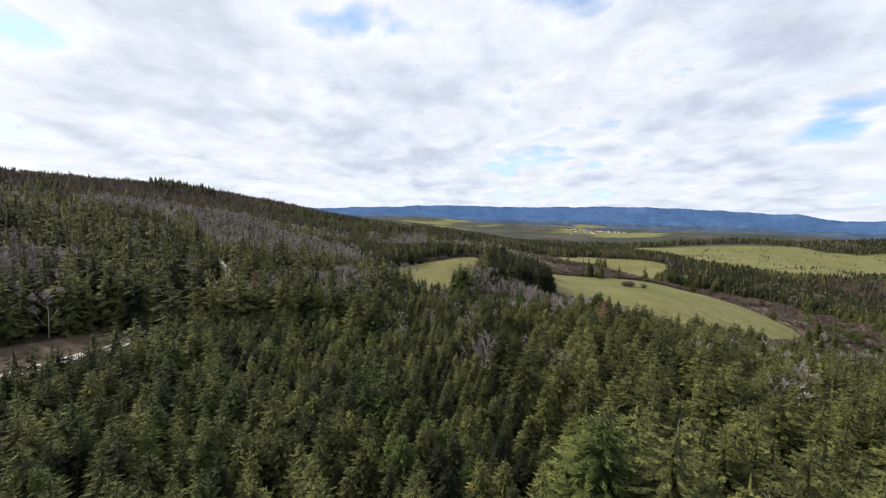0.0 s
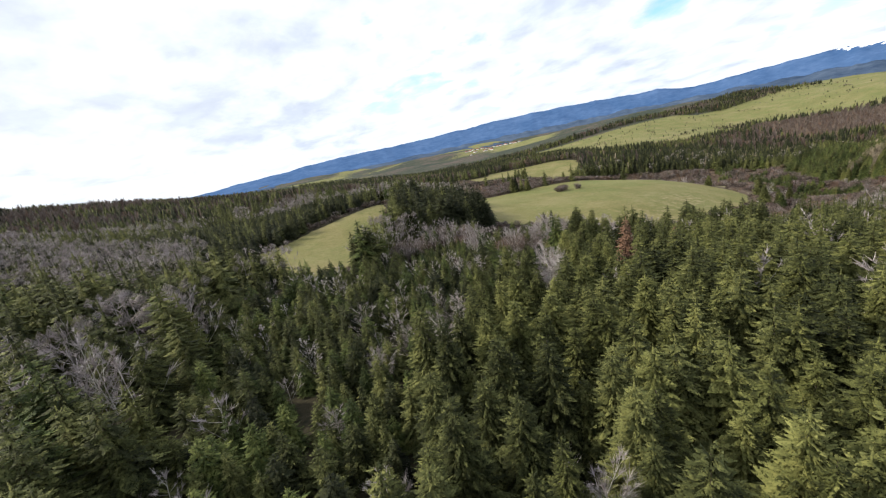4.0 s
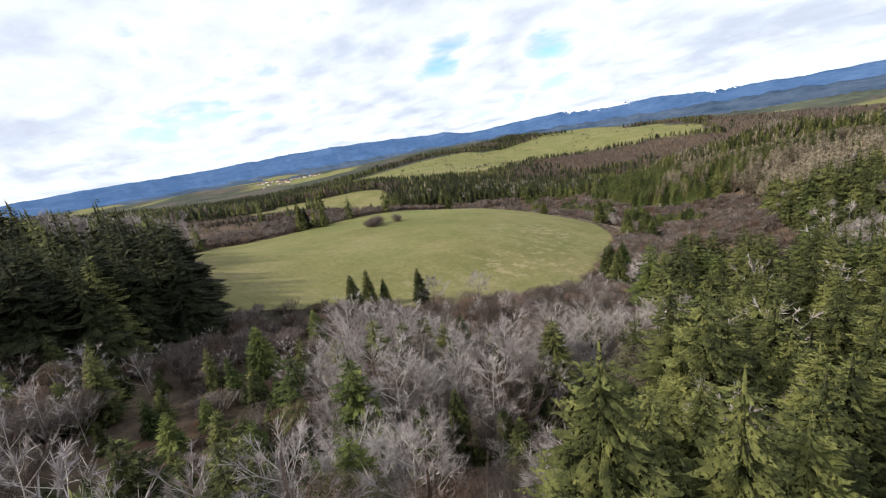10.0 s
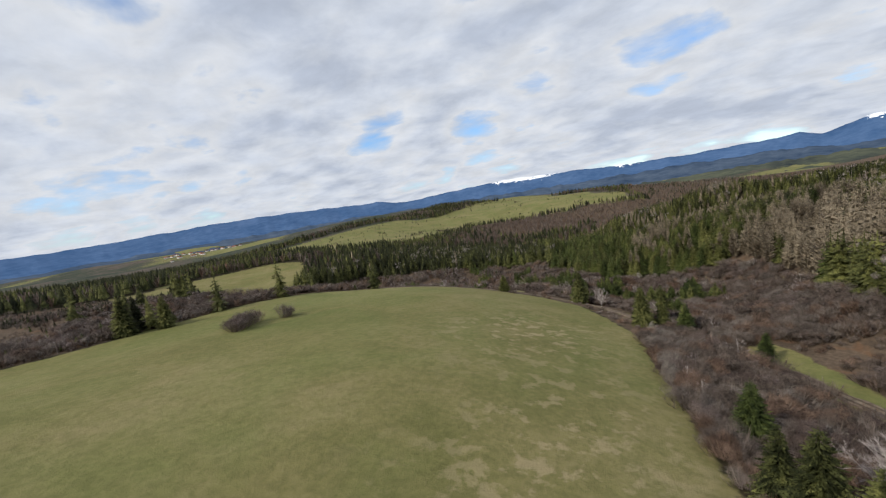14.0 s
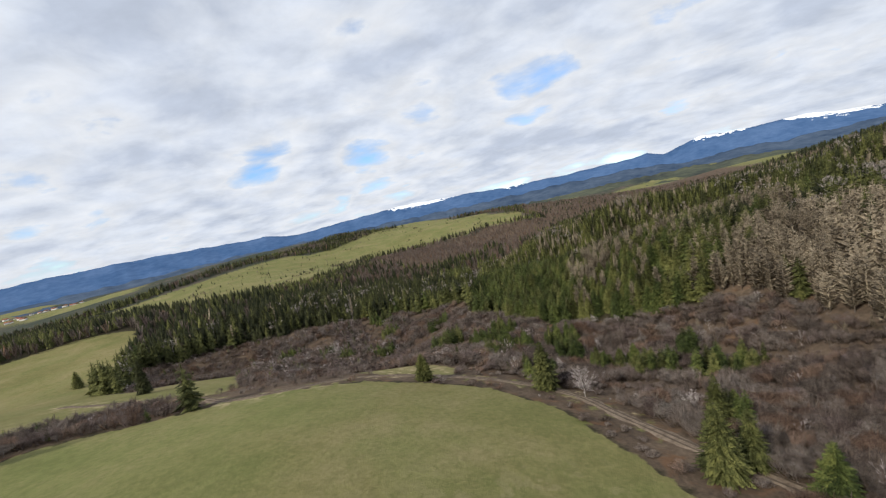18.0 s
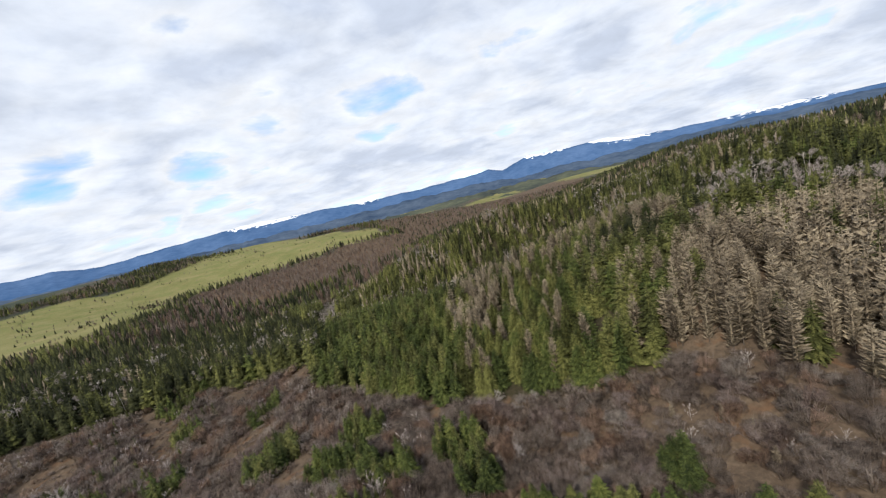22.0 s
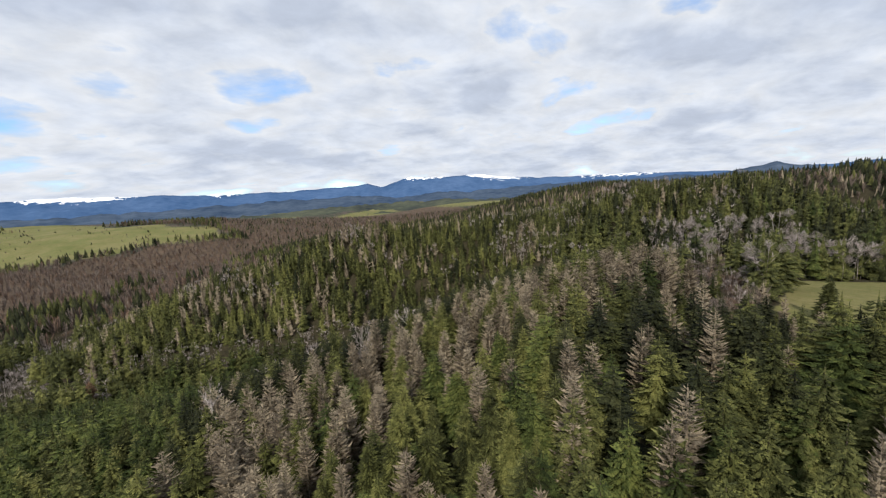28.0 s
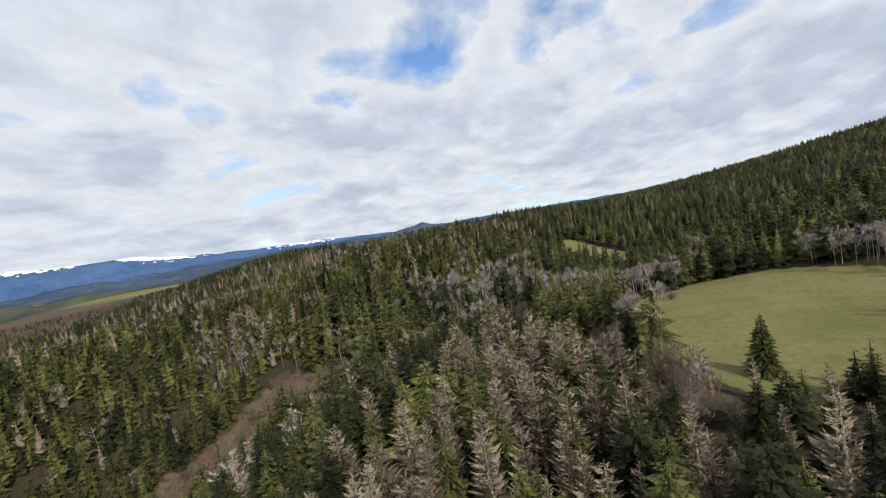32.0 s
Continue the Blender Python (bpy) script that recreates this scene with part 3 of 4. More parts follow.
# ---- trees ----
def conifer(seed, tiers, spokes, spread=0.19, droop=0.42, base=0.10, shape=0.85, ragged=0.30, sides=4, broad=0.40, core=0.42, strew=0.7):
    """A conifer one metre high: a trunk, a thin inner spire of shaded needles, and whorls of single drooping boughs. Returns trunk and crown as corners and triangles."""
    rng = np.random.default_rng(seed)
    tv, tf = [], []
    ring = [(math.cos(6.283 * k / sides), math.sin(6.283 * k / sides)) for k in range(sides)]
    for z, r in ((-0.05, 0.0125), (0.55, 0.007), (0.99, 0.001)):
        tv += [(c * r, s * r, z) for c, s in ring]
    for lvl in range(2):
        for k in range(sides):
            a, b = lvl * sides + k, lvl * sides + (k + 1) % sides
            tf += [(a, b, b + sides), (a, b + sides, a + sides)]
    # the inner spire
    cv = [(0.0, 0.0, 0.94)]
    cf = []
    for k in range(5):
        q = spread * core * rng.uniform(0.8, 1.15)
        cv.append((math.cos(1.257 * k) * q, math.sin(1.257 * k) * q, base + rng.uniform(0.0, 0.05)))
        cf.append((0, 1 + k, 1 + (k + 1) % 5))
    lop, lean = rng.uniform(0, 6.28), rng.uniform(0.0, 0.16)
    for w in range(tiers):
        u = (w + rng.uniform(-0.3, 0.3)) / (tiers - 0.5)
        h = base + (0.97 - base) * max(0.0, min(1.0, u))
        reach = spread * (1 - (max(0.0, h - base) / (1.03 - base)) ** 1.2) ** shape * rng.uniform(0.86, 1.12) + 0.012
        if u < 0.10:
            reach *= 0.75
        n = max(4, int(round(spokes * (0.55 + 0.45 * (1 - h)))))
        turn = rng.uniform(0, 6.28)
        for k in range(n):
            a = turn + 6.283 * (k + rng.uniform(-0.3, 0.3)) / n
            far = reach * rng.uniform(1 - ragged, 1 + ragged) * (1 + lean * math.cos(a - lop))
            c, d = math.cos(a), math.sin(a)
            z0 = h + rng.uniform(-strew, strew) * (0.97 - base) / tiers
            fall = droop * far * (1.25 - 0.95 * h) * rng.uniform(0.6, 1.4)
            tip = z0 - fall + (0.16 * far if h > 0.55 else 0.05 * far)
            mid = z0 - fall * 0.62
            wide = max(far * broad * rng.uniform(0.75, 1.25), 0.010)
            root = 0.12 * far
            m = len(cv)
            at = rng.uniform(0.48, 0.64) * far
            sag, roll = 0.25 * wide, rng.uniform(-0.55, 0.55) * wide
            cv += [(c * root, d * root, z0 + 0.03 * far), (c * far, d * far, tip),
                   (c * at - d * wide * 0.5, d * at + c * wide * 0.5, mid - sag + roll), (c * at + d * wide * 0.5, d * at - c * wide * 0.5, mid - sag - roll)]
            cf += [(m, m + 1, m + 2), (m, m + 3, m + 1)]
    n = len(cv)
    cv += [(0.010, 0, 0.90), (-0.006, 0.009, 0.90), (-0.006, -0.009, 0.90), (0, 0, 1.03)]
    cf += [(n, n + 1, n + 3), (n + 1, n + 2, n + 3), (n + 2, n, n + 3)]
    return (np.array(tv), np.array(tf)), (np.array(cv), np.array(cf))


def puff(rng, centre, radius, tall=1.0, sides=5):
    """A small uneven lump that holds a spray of twigs too fine to stand singly."""
    v = [centre + np.array((0, 0, radius * tall)), centre - np.array((0, 0, radius * tall * 0.7))]
    for k in range(sides):
        a, q = 6.283 * (k + rng.uniform(-0.25, 0.25)) / sides, radius * rng.uniform(0.75, 1.2)
        v.append(centre + np.array((math.cos(a) * q, math.sin(a) * q, radius * rng.uniform(-0.2, 0.3))))
    f = [(0, 2 + k, 2 + (k + 1) % sides) for k in range(sides)] + [(1, 2 + (k + 1) % sides, 2 + k) for k in range(sides)]
    return v, f


def puffs(rng, spots, tall=1.0, sides=5):
    hv, hf = [], []
    for centre, radius in spots:
        v, f = puff(rng, np.asarray(centre), radius, tall, sides)
        hf += [tuple(len(hv) + i for i in tri) for tri in f]
        hv += v
    return np.array(hv).reshape(-1, 3), np.array(hf, int).reshape(-1, 3)


def bare(seed, limbs, subs, twigs, fork=0.25, spread=0.20, stems=1, thick=0.0075, wide=0.0034):
    """A leafless broadleaf one metre high. Returns wood and twigs."""
    rng = np.random.default_rng(seed)
    wv, wf, tv, tf, spots = [], [], [], [], []

    def rod(a, b, ra, rb):
        n = len(wv)
        d = b - a
        u = np.cross(d, (0.3, 0.5, 0.8))
        u /= np.linalg.norm(u) + 1e-9
        w = np.cross(d, u)
        w /= np.linalg.norm(w) + 1e-9
        for p, r in ((a, ra), (b, rb)):
            for k in range(3):
                wv.append(p + r * (u * math.cos(2.094 * k) + w * math.sin(2.094 * k)))
        for k in range(3):
            m = (k + 1) % 3
            wf.extend([(n + k, n + m, n + 3 + m), (n + k, n + 3 + m, n + 3 + k)])

    def spray(a, d, size, count):
        for _ in range(count):
            e = d + rng.normal(0, 0.55, 3) + (0, 0, 0.2)
            e *= size * rng.uniform(0.5, 1.25) / np.linalg.norm(e)
            s = np.cross(e, rng.normal(0, 1, 3))
            s *= wide / (np.linalg.norm(s) + 1e-9)
            o = a + d * rng.uniform(-0.5, 0.1) * size
            n = len(tv)
            tv.extend([o - s, o + s, o + e])
            tf.append((n, n + 1, n + 2))

    for st in range(stems):
        foot = rng.normal(0, 0.03, 3) * (stems > 1)
        foot[2] = -0.04
        tilt = rng.normal(0, 0.05 + 0.10 * (stems > 1), 2)
        top = np.array((tilt[0], tilt[1], 0.86))
        mid = (foot + top) / 2 + np.r_[rng.normal(0, 0.015, 2), 0]
        rod(foot, mid, thick, thick * 0.7)
        rod(mid, top, thick * 0.7, thick * 0.25)
        spray(top, np.array((0, 0, 1.0)), 0.14, twigs * 2)
        for k in range(limbs):
            h = fork + (0.96 - fork) * (k + rng.uniform(0, 1)) / limbs
            p = foot + (mid - foot) * h * 2 if h < 0.5 else mid + (top - mid) * (h * 2 - 1)
            a = 2.4 * k + rng.uniform(-0.5, 0.5)
            L = spread * (1.25 - 0.85 * h) * rng.uniform(0.75, 1.35)
            d = np.array((math.cos(a), math.sin(a), rng.uniform(0.7, 1.3)))
            d /= np.linalg.norm(d)
            q = p + d * L
            q2 = q + (d + (0, 0, 0.5)) * L * 0.45
            rod(p, q, thick * 0.36, thick * 0.22)
            rod(q, q2, thick * 0.22, thick * 0.07)
            spray(q2, d, L * 0.45, twigs)
            if k % 2 == 0 or k > limbs - 3:
                spots.append((q2 + d * L * 0.1, L * 0.52))
            for s in range(subs):
                u = rng.uniform(0.25, 1.0)
                r = p + (q - p) * u
                e = d + rng.normal(0, 0.5, 3) + (0, 0, 0.25)
                e /= np.linalg.norm(e)
                end = r + e * L * rng.uniform(0.35, 0.65)
                rod(r, end, thick * 0.20, thick * 0.08)
                spray(end, e, L * 0.36, twigs)
    return (np.array(wv), np.array(wf)), (np.array(tv), np.array(tf)), puffs(rng, spots if wide > 0.005 else spots[:0], 1.2, 4)


def thicket(seed, stems, width=0.016, spread=0.62):
    """A leafless bush one metre high: many fine stems out of one root, as wood and twigs."""
    rng = np.random.default_rng(seed)
    wv, wf, tv, tf = [], [], [], []
    for k in range(stems):
        a, out = rng.uniform(0, 6.283), spread * math.sqrt(rng.uniform(0.0, 1.0))
        top = np.array((math.cos(a) * out, math.sin(a) * out, rng.uniform(0.75, 1.05) * math.sqrt(max(0.1, 1.05 - (out / spread) ** 2 * 0.75))))
        foot = np.array((top[0] * 0.35, top[1] * 0.35, -0.05))
        bend = foot + (top - foot) * 0.5 + np.array((top[0] * 0.12, top[1] * 0.12, 0.05))
        s = np.array((-math.sin(a + 0.7), math.cos(a + 0.7), 0.0)) * width
        wood = k < 4
        vs, fs = (wv, wf) if wood else (tv, tf)
        n = len(vs)
        vs += [foot - s, foot + s, bend - s * 0.8, bend + s * 0.8, top]
        fs += [(n, n + 1, n + 3), (n, n + 3, n + 2), (n + 2, n + 3, n + 4)]
        if not wood:
            for sgn in (-1, 1):
                e = bend + np.array((rng.normal(0, 0.16), rng.normal(0, 0.16), rng.uniform(0.12, 0.34)))
                m = len(tv)
                tv += [bend - s * 0.7, bend + s * 0.7, e]
                tf.append((m, m + 1, m + 2))
    spots = [((0, 0, 0.40), spread * 0.72)]
    for k in range(3 if width < 0.03 else 1):
        a = 2.1 * k + rng.uniform(0, 1)
        spots.append(((math.cos(a) * spread * 0.5, math.sin(a) * spread * 0.5, rng.uniform(0.4, 0.6)), spread * rng.uniform(0.4, 0.55)))
    return (np.array(wv), np.array(wf)), (np.array(tv), np.array(tf)), puffs(rng, spots, 0.9, 6)


def far_conifer(seed, spread=0.17):
    """A conifer for the far woods: ragged tiers round a spire."""
    rng = np.random.default_rng(seed)
    v, f = [], []
    for lo, hi, r in ((0.10, 0.72, 1.0), (0.42, 1.02, 0.62)):
        n, m = len(v), 5
        v.append((0, 0, hi))
        for k in range(m):
            a = 6.283 * (k + rng.uniform(-0.3, 0.3)) / m
            q = spread * r * rng.uniform(0.65, 1.25)
            v.append((math.cos(a) * q, math.sin(a) * q, lo + rng.uniform(-0.06, 0.10)))
        f += [(n, n + 1 + k, n + 1 + (k + 1) % m) for k in range(m)]
    return (np.zeros((0, 3)), np.zeros((0, 3), int)), (np.array(v), np.array(f))


def far_bare(seed):
    rng = np.random.default_rng(seed)
    v, f = [], []
    for k in range(14):
        a, o = rng.uniform(0, 6.283), 0.30 * math.sqrt(rng.uniform(0, 1))
        top = np.array((math.cos(a) * o, math.sin(a) * o, rng.uniform(0.72, 1.02) - o * 0.6))
        foot = np.array((top[0] * 0.25, top[1] * 0.25, rng.uniform(0.0, 0.35)))
        s = np.array((-math.sin(a + 0.8), math.cos(a + 0.8), 0)) * 0.03
        n = len(v)
        v += [foot - s * 0.5, foot + s * 0.5, top + s, top - s]
        f += [(n, n + 1, n + 2), (n, n + 2, n + 3)]
    return (np.zeros((0, 3)), np.zeros((0, 3), int)), (np.array(v), np.array(f))


RNG = np.random.default_rng(11)
# near, middle and far builds of each kind, a few of each
SPRUCE_NEAR = [conifer(20 + k, 44, 19, 0.165 + 0.014 * k, 0.66, broad=0.27) for k in range(5)]
SPRUCE_MID = [conifer(40 + k, 26, 13, 0.160 + 0.014 * k, 0.64, broad=0.34) for k in range(6)]
SPRUCE_FAR = [conifer(60 + k, 13, 8, 0.165 + 0.013 * k, 0.62, sides=3, broad=0.55) for k in range(5)]
SPRUCE_THIN = [conifer(65 + k, 8, 6, 0.190, 0.62, sides=3, broad=0.8, core=0.6) for k in range(5)]
LARCH_NEAR = [conifer(80 + k, 44, 17, 0.140, -0.55, 0.12, 0.60, 0.40, broad=0.16, core=0.2, strew=1.6) for k in range(4)]
LARCH_MID = [conifer(90 + k, 32, 14, 0.140, -0.55, 0.12, 0.60, 0.40, broad=0.20, core=0.25, strew=1.4) for k in range(4)]
LARCH_FAR = [conifer(100 + k, 14, 9, 0.165, -0.50, 0.14, 0.62, 0.40, 3, 0.42, 0.5, 1.2) for k in range(4)]
LARCH_THIN = [conifer(105 + k, 8, 6, 0.180, -0.40, 0.12, 0.62, 0.36, 3, 0.6, 0.7, 1.0) for k in range(4)]
SPRUCE_DOT = [far_conifer(70 + k, 0.19) for k in range(6)]
BIRCH_NEAR = [bare(120 + k, 19, 5, 32, 0.18, 0.27, wide=0.0012) for k in range(4)]
BIRCH_MID = [bare(130 + k, 9, 1, 14, 0.18, 0.29, wide=0.0042) for k in range(4)]
BIRCH_FAR = [bare(140 + k, 5, 1, 8, 0.25, 0.26, wide=0.0055) for k in range(4)]
BIRCH_THIN = [bare(146 + k, 4, 0, 5, 0.25, 0.28, wide=0.0075) for k in range(4)]
BIRCH_DOT = [far_bare(145 + k) for k in range(4)]
BUSH = [thicket(150 + k, 90, 0.0085) for k in range(4)]
BUSH_MID = [thicket(155 + k, 34, 0.015) for k in range(4)]
BUSH_FAR = [thicket(160 + k, 12, 0.035) for k in range(4)]


def scatter(step, x0, x1, y0, y1, seed, jitter=0.5):
    r = np.random.default_rng(seed)
    gx, gy = np.meshgrid(np.arange(x0, x1, step), np.arange(y0, y1, step))
    gx = gx + (np.arange(len(gx)) % 2)[:, None] * step * 0.5
    x = gx.ravel() + r.uniform(-jitter, jitter, gx.size) * step
    y = gy.ravel() + r.uniform(-jitter, jitter, gx.size) * step
    return x, y


def swell(x, y, s, ph):
    return np.sin(x / s + ph + 1.4 * np.sin(y / (1.3 * s) + ph)) * np.sin(y / s * 0.9 + 2.1 * ph + 1.1 * np.sin(x / (1.7 * s)))


VALE = [(-10, -40), (10, 60), (32, 125), (70, 178), (133, 236), (190, 274), (250, 298), (330, 306), (385, 300), (440, 290), (485, 278), (520, 262)]


def off_vale(x, y):
    """Distance from the line of the vale that the near stands border."""
    return along(VALE, x, y)


# kinds: 0 spruce, 1 old dark spruce, 2 young spruce, 3 larch, 4 bare tree, 5 bush, 6 dead spruce, 7 yellow green spruce
def stock(x, y, seed, step):
    """Which kind grows at each place (-1: none) and how tall it is, for places step metres apart."""
    r = np.random.default_rng(seed)
    n = len(x)
    u, v, w = r.uniform(0, 1, n), r.uniform(0, 1, n), r.uniform(0, 1, n)
    a, b = swell(x, y, 37.0, 0.4), swell(x, y, 61.0, 2.0)
    kind = np.where(u < 0.78, 0, np.where(u < 0.90, 7, 2))
    tall = 14.0 + 7.0 * v + 1.5 * a
    apart = np.full(n, 5.0)

    def zone(poly, margin=0.0):
        return signed(poly, x, y) > margin

    def put(at, kinds, low, high, gap):
        """kinds: rows of share and kind."""
        left = np.full(n, -1)
        edge = 0.0
        for share, k in kinds:
            left = np.where((u >= edge) & (u < edge + share), k, left)
            edge += share
        kind[at], tall[at], apart[at] = left[at], (low + (high - low) * v)[at], gap

    # stands of leafless trees through the woods
    thick = ((b > 0.58) | ((a > 0.75) & (b > 0.0))) & ~((x > 0) & (x < 270) & (y < 235))
    kind[thick & (u < 0.6)] = 4
    kind[~thick & (u > 0.955)] = 4
    tall[kind == 4] *= 0.85
    kind[(u > 0.9495) & (u < 0.9505)] = 6
    put(zone(PLANTATION), ((0.62, 0), (0.20, 1), (0.15, 2)), 8, 12, 3.4)
    # yellow green trees grow here; their lighter needles also carry the stand's sunlight
    light = zone(EAST_STAND)
    put(light, ((0.50, 0), (0.40, 7), (0.018, 4), (0.003, 6)), 12, 18.5, 4.6)
    put((x < 0) & (y > 225) & (kind != 4), ((0.58, 0), (0.30, 7), (0.10, 4)), 10, 14, 4.2)
    put((x < 20) & (y > 300) & (swell(x, y, 45.0, 2.0) > 0.22), ((0.74, 4), (0.2, 0)), 9, 13, 4.4)
    put(zone(WEST_EDGE), ((0.35, 0), (0.60, 1)), 8, 12, 3.8)
    put(zone(MAUVE_WOOD), ((0.70, 4), (0.18, 0), (0.06, 1)), 9, 12, 4.2)
    put(zone(MIX_BELT), ((0.46, 0), (0.16, 1), (0.24, 2), (0.10, 4)), 6, 10.5, 3.6)
    put(zone(NORTH_YOUNG), ((0.42, 1), (0.45, 5)), 2.5, 5.5, 3.6)
    put(zone(PURPLE_WOOD), ((0.9, 4),), 8, 11, 5.0)
    put((x < -68) & (y > 120) & (y < 225) & (kind != 4), ((0.7, 0), (0.3, 1)), 16, 22, 5.0)
    put((y < 60) & (x > 330) & (u < 0.9), ((0.55, 0), (0.40, 1)), 15, 21, 5.2)
    put((x > 560) & (y < 140) & (kind != 4), ((0.55, 0), (0.30, 1), (0.15, 2)), 15, 21, 5.2)
    back = zone(BACK_RIDGE)
    put(back, ((0.20, 1), (0.38, 0), (0.28, 7), (0.05, 4), (0.07, 3)), 9, 13.5, 3.7)
    put(back & (x + 0.5 * y > 812) & (a > -0.2) & (x < 900), ((0.10, 1), (0.26, 0), (0.46, 7), (0.16, 3)), 9.5, 14, 3.7)
    put(back & (swell(x, y, 26.0, 1.1) > 0.66), ((0.22, 4), (0.40, 0), (0.34, 3)), 8, 12, 3.7)
    put(zone(EAST_VALE), ((0.66, 4), (0.12, 1), (0.08, 0)), 8, 12, 5.0)
    put(np.hypot(x + 363, y - 681) < 45, ((0.9, 1),), 20, 26, 5.0)
    put(zone(GROVE), ((0.85, 1), (0.15, 0)), 14, 22, 4.7)
    put(zone(NORTH_SCRUB), ((0.70, 5), (0.05, 4), (0.03, 2)), 2.4, 5.0, 3.0)
    put(zone(DARK_NORTH), ((0.62, 1), (0.30, 0), (0.03, 4), (0.03, 3)), 11, 16, 4.3)
    belt = zone(BIRCH_BELT)
    # birches in clumps, spruces and brush between them
    put(belt, ((0.30, 0), (0.16, 2), (0.06, 4), (0.46, 5)), 3.5, 10, 3.2)
    tall[belt & (kind == 5)] = (1.5 + 3.0 * v)[belt & (kind == 5)]
    put(belt & (swell(x, y, 9.0, 0.7) + 0.5 * swell(x, y, 23.0, 1.9) > -0.05), ((0.60, 4), (0.12, 0), (0.08, 2), (0.14, 5)), 9.5, 15, 3.9)
    put(belt & (signed(MEADOW, x, y) > -34), ((0.30, 4), (0.62, 5)), 3.5, 7.0, 3.0)
    shy = belt & (y > 0.35 * (x - 100) + 248)
    tall[shy] *= 0.8
    put(zone(TRUNK_EDGE), ((0.75, 0), (0.25, 4)), 17, 22, 4.6)
    hill = zone(MIXED_HILL)
    put(hill, ((0.20, 2), (0.28, 7), (0.28, 0), (0.24, 3)), 11.5, 16.5, 4.2)
    # beige larches follow the crest; dark spruces put cloud shade on the southern end and the lee slope
    # a larger share of yellow green trees gives this face its sunlit brightness
    put(hill & (y > 262) & (y < 330) & (x < 530), ((0.18, 2), (0.46, 7), (0.10, 0), (0.25, 3)), 11.5, 16.5, 4.2)
    put(hill & (x > 470) & (y < 256), ((0.12, 2), (0.16, 7), (0.32, 0), (0.18, 1), (0.22, 3)), 12, 17, 4.3)
    put(hill & (x > 478) & (x < 516) & (y < 236), ((0.40, 1), (0.30, 0), (0.08, 7), (0.22, 3)), 11, 16.5, 4.4)
    put(hill & (x > 470) & (x < 530) & (y < 212), ((0.38, 1), (0.30, 0), (0.24, 3)), 6, 10, 4.2)
    put(hill & (along(CREST, x, y) < 15 + 7 * a), ((0.70, 3), (0.06, 2), (0.22, 7)), 13, 17, 4.0)
    lee = hill & (along(CREST, x, y) > 13) & (x > 535 - 0.35 * np.maximum(0, y - 250)) & (y < 345)
    put(lee, ((0.55, 1), (0.28, 0), (0.07, 3), (0.06, 4)), 11, 15.5, 4.3)
    put(hill & (y > 318), ((0.62, 2), (0.28, 0), (0.08, 7)), 10, 14, 3.8)
    put((along(TROUGH, x, y) < 9) & (y > 150), ((0.80, 4), (0.12, 0)), 5.5, 8.5, 3.8)
    put((x > 440) & (x < 502) & (y > 150) & (y < 215) & ~hill, ((0.36, 1), (0.28, 0), (0.28, 3)), np.where(x > 474, 5.0, 8.0), np.where(x > 474, 8.0, 12.0), 4.2)
    put(zone(LARCHES), ((0.90, 3), (0.07, 0)), 13, 18, 4.1)
    put(zone(EAST_EDGE), ((0.22, 0), (0.15, 3), (0.20, 4), (0.35, 5)), 3.5, 9, 4.0)
    put(zone(BIRCH_LINE), ((0.70, 4), (0.22, 1)), 11, 15, 3.6)
    put(zone(HEDGE_NORTH), ((0.84, 5), (0.06, 4), (0.04, 2)), 3.0, 5.5, 3.0)
    valley = zone(BRUSH_VALLEY)
    put(valley, ((0.92, 5), (0.03, 4)), 3.0, 6.5, 2.6)
    put(valley & (b > 0.2) & (y > 330), ((0.16, 4), (0.72, 5), (0.10, 0)), 4.0, 8.0, 3.0)
    thin = valley & (swell(x, y, 13.0, 0.3) > 0.45)
    put(thin, ((0.70, 5),), 1.0, 3.0, 3.0)
    clump = valley & (np.min([np.hypot(x - cx, (y - cy) * 1.2) / (1.25 * cr + 0.8) for cx, cy, cr in CLUMPS], axis=0) < 1)
    put(clump, ((0.55, 2), (0.42, 0)), 5.0, 11.0, 2.9)
    put(zone(BROWN_SLOPE), ((0.07, 4), (0.66, 5), (0.07, 3)), 2.5, 6, 3.4)
    put(zone(CLEARCUT), ((0.45, 5), (0.12, 2)), 1.5, 3.5, 4.0)
    put(zone(TRACK_BANK), ((0.36, 5), (0.02, 4)), 1.2, 3.2, 3.2)
    kind[(along(TRACK, x, y) < 6) & (y > 285)] = -1
    put(zone(GULLY) | zone(RED_CLEARING), ((0.30, 5),), 1.5, 3.5, 4.0)
    rim = (signed(MEADOW, x, y) > -10) & (signed(MEADOW, x, y) <= 0) & (y < 330) & (x > 150) & (x < 290)
    put(rim, ((0.86, 5), (0.08, 4)), 3.5, 5.5, 2.4)
    rim = (signed(MEADOW, x, y) > -22) & (signed(MEADOW, x, y) <= 0) & (y < 350) & (x <= 150) & ~zone(GROVE)
    put(rim, ((0.7, 5), (0.1, 4)), 2.0, 4.5, 2.8)
    rim = (signed(SMALL_MEADOW, x, y) > -7) & (x > 10)
    put(rim, ((0.7, 5), (0.12, 4)), 2.0, 5.0, 3.0)
    open_ground = (within(OPEN, x, y) > -1) | zone(ROAD_CLEARING, -1)
    hedges = (np.abs(swell(x, y, 58.0, 0.9)) < 0.055) & (u < 0.55)
    copse = swell(x, y, 83.0, 1.7) > 0.72
    far_dots = open_ground & (np.hypot(x - 300, y - 250) > 560) & ((u < 0.03) | hedges | (copse & (u < 0.8)))
    kind[open_ground] = -1
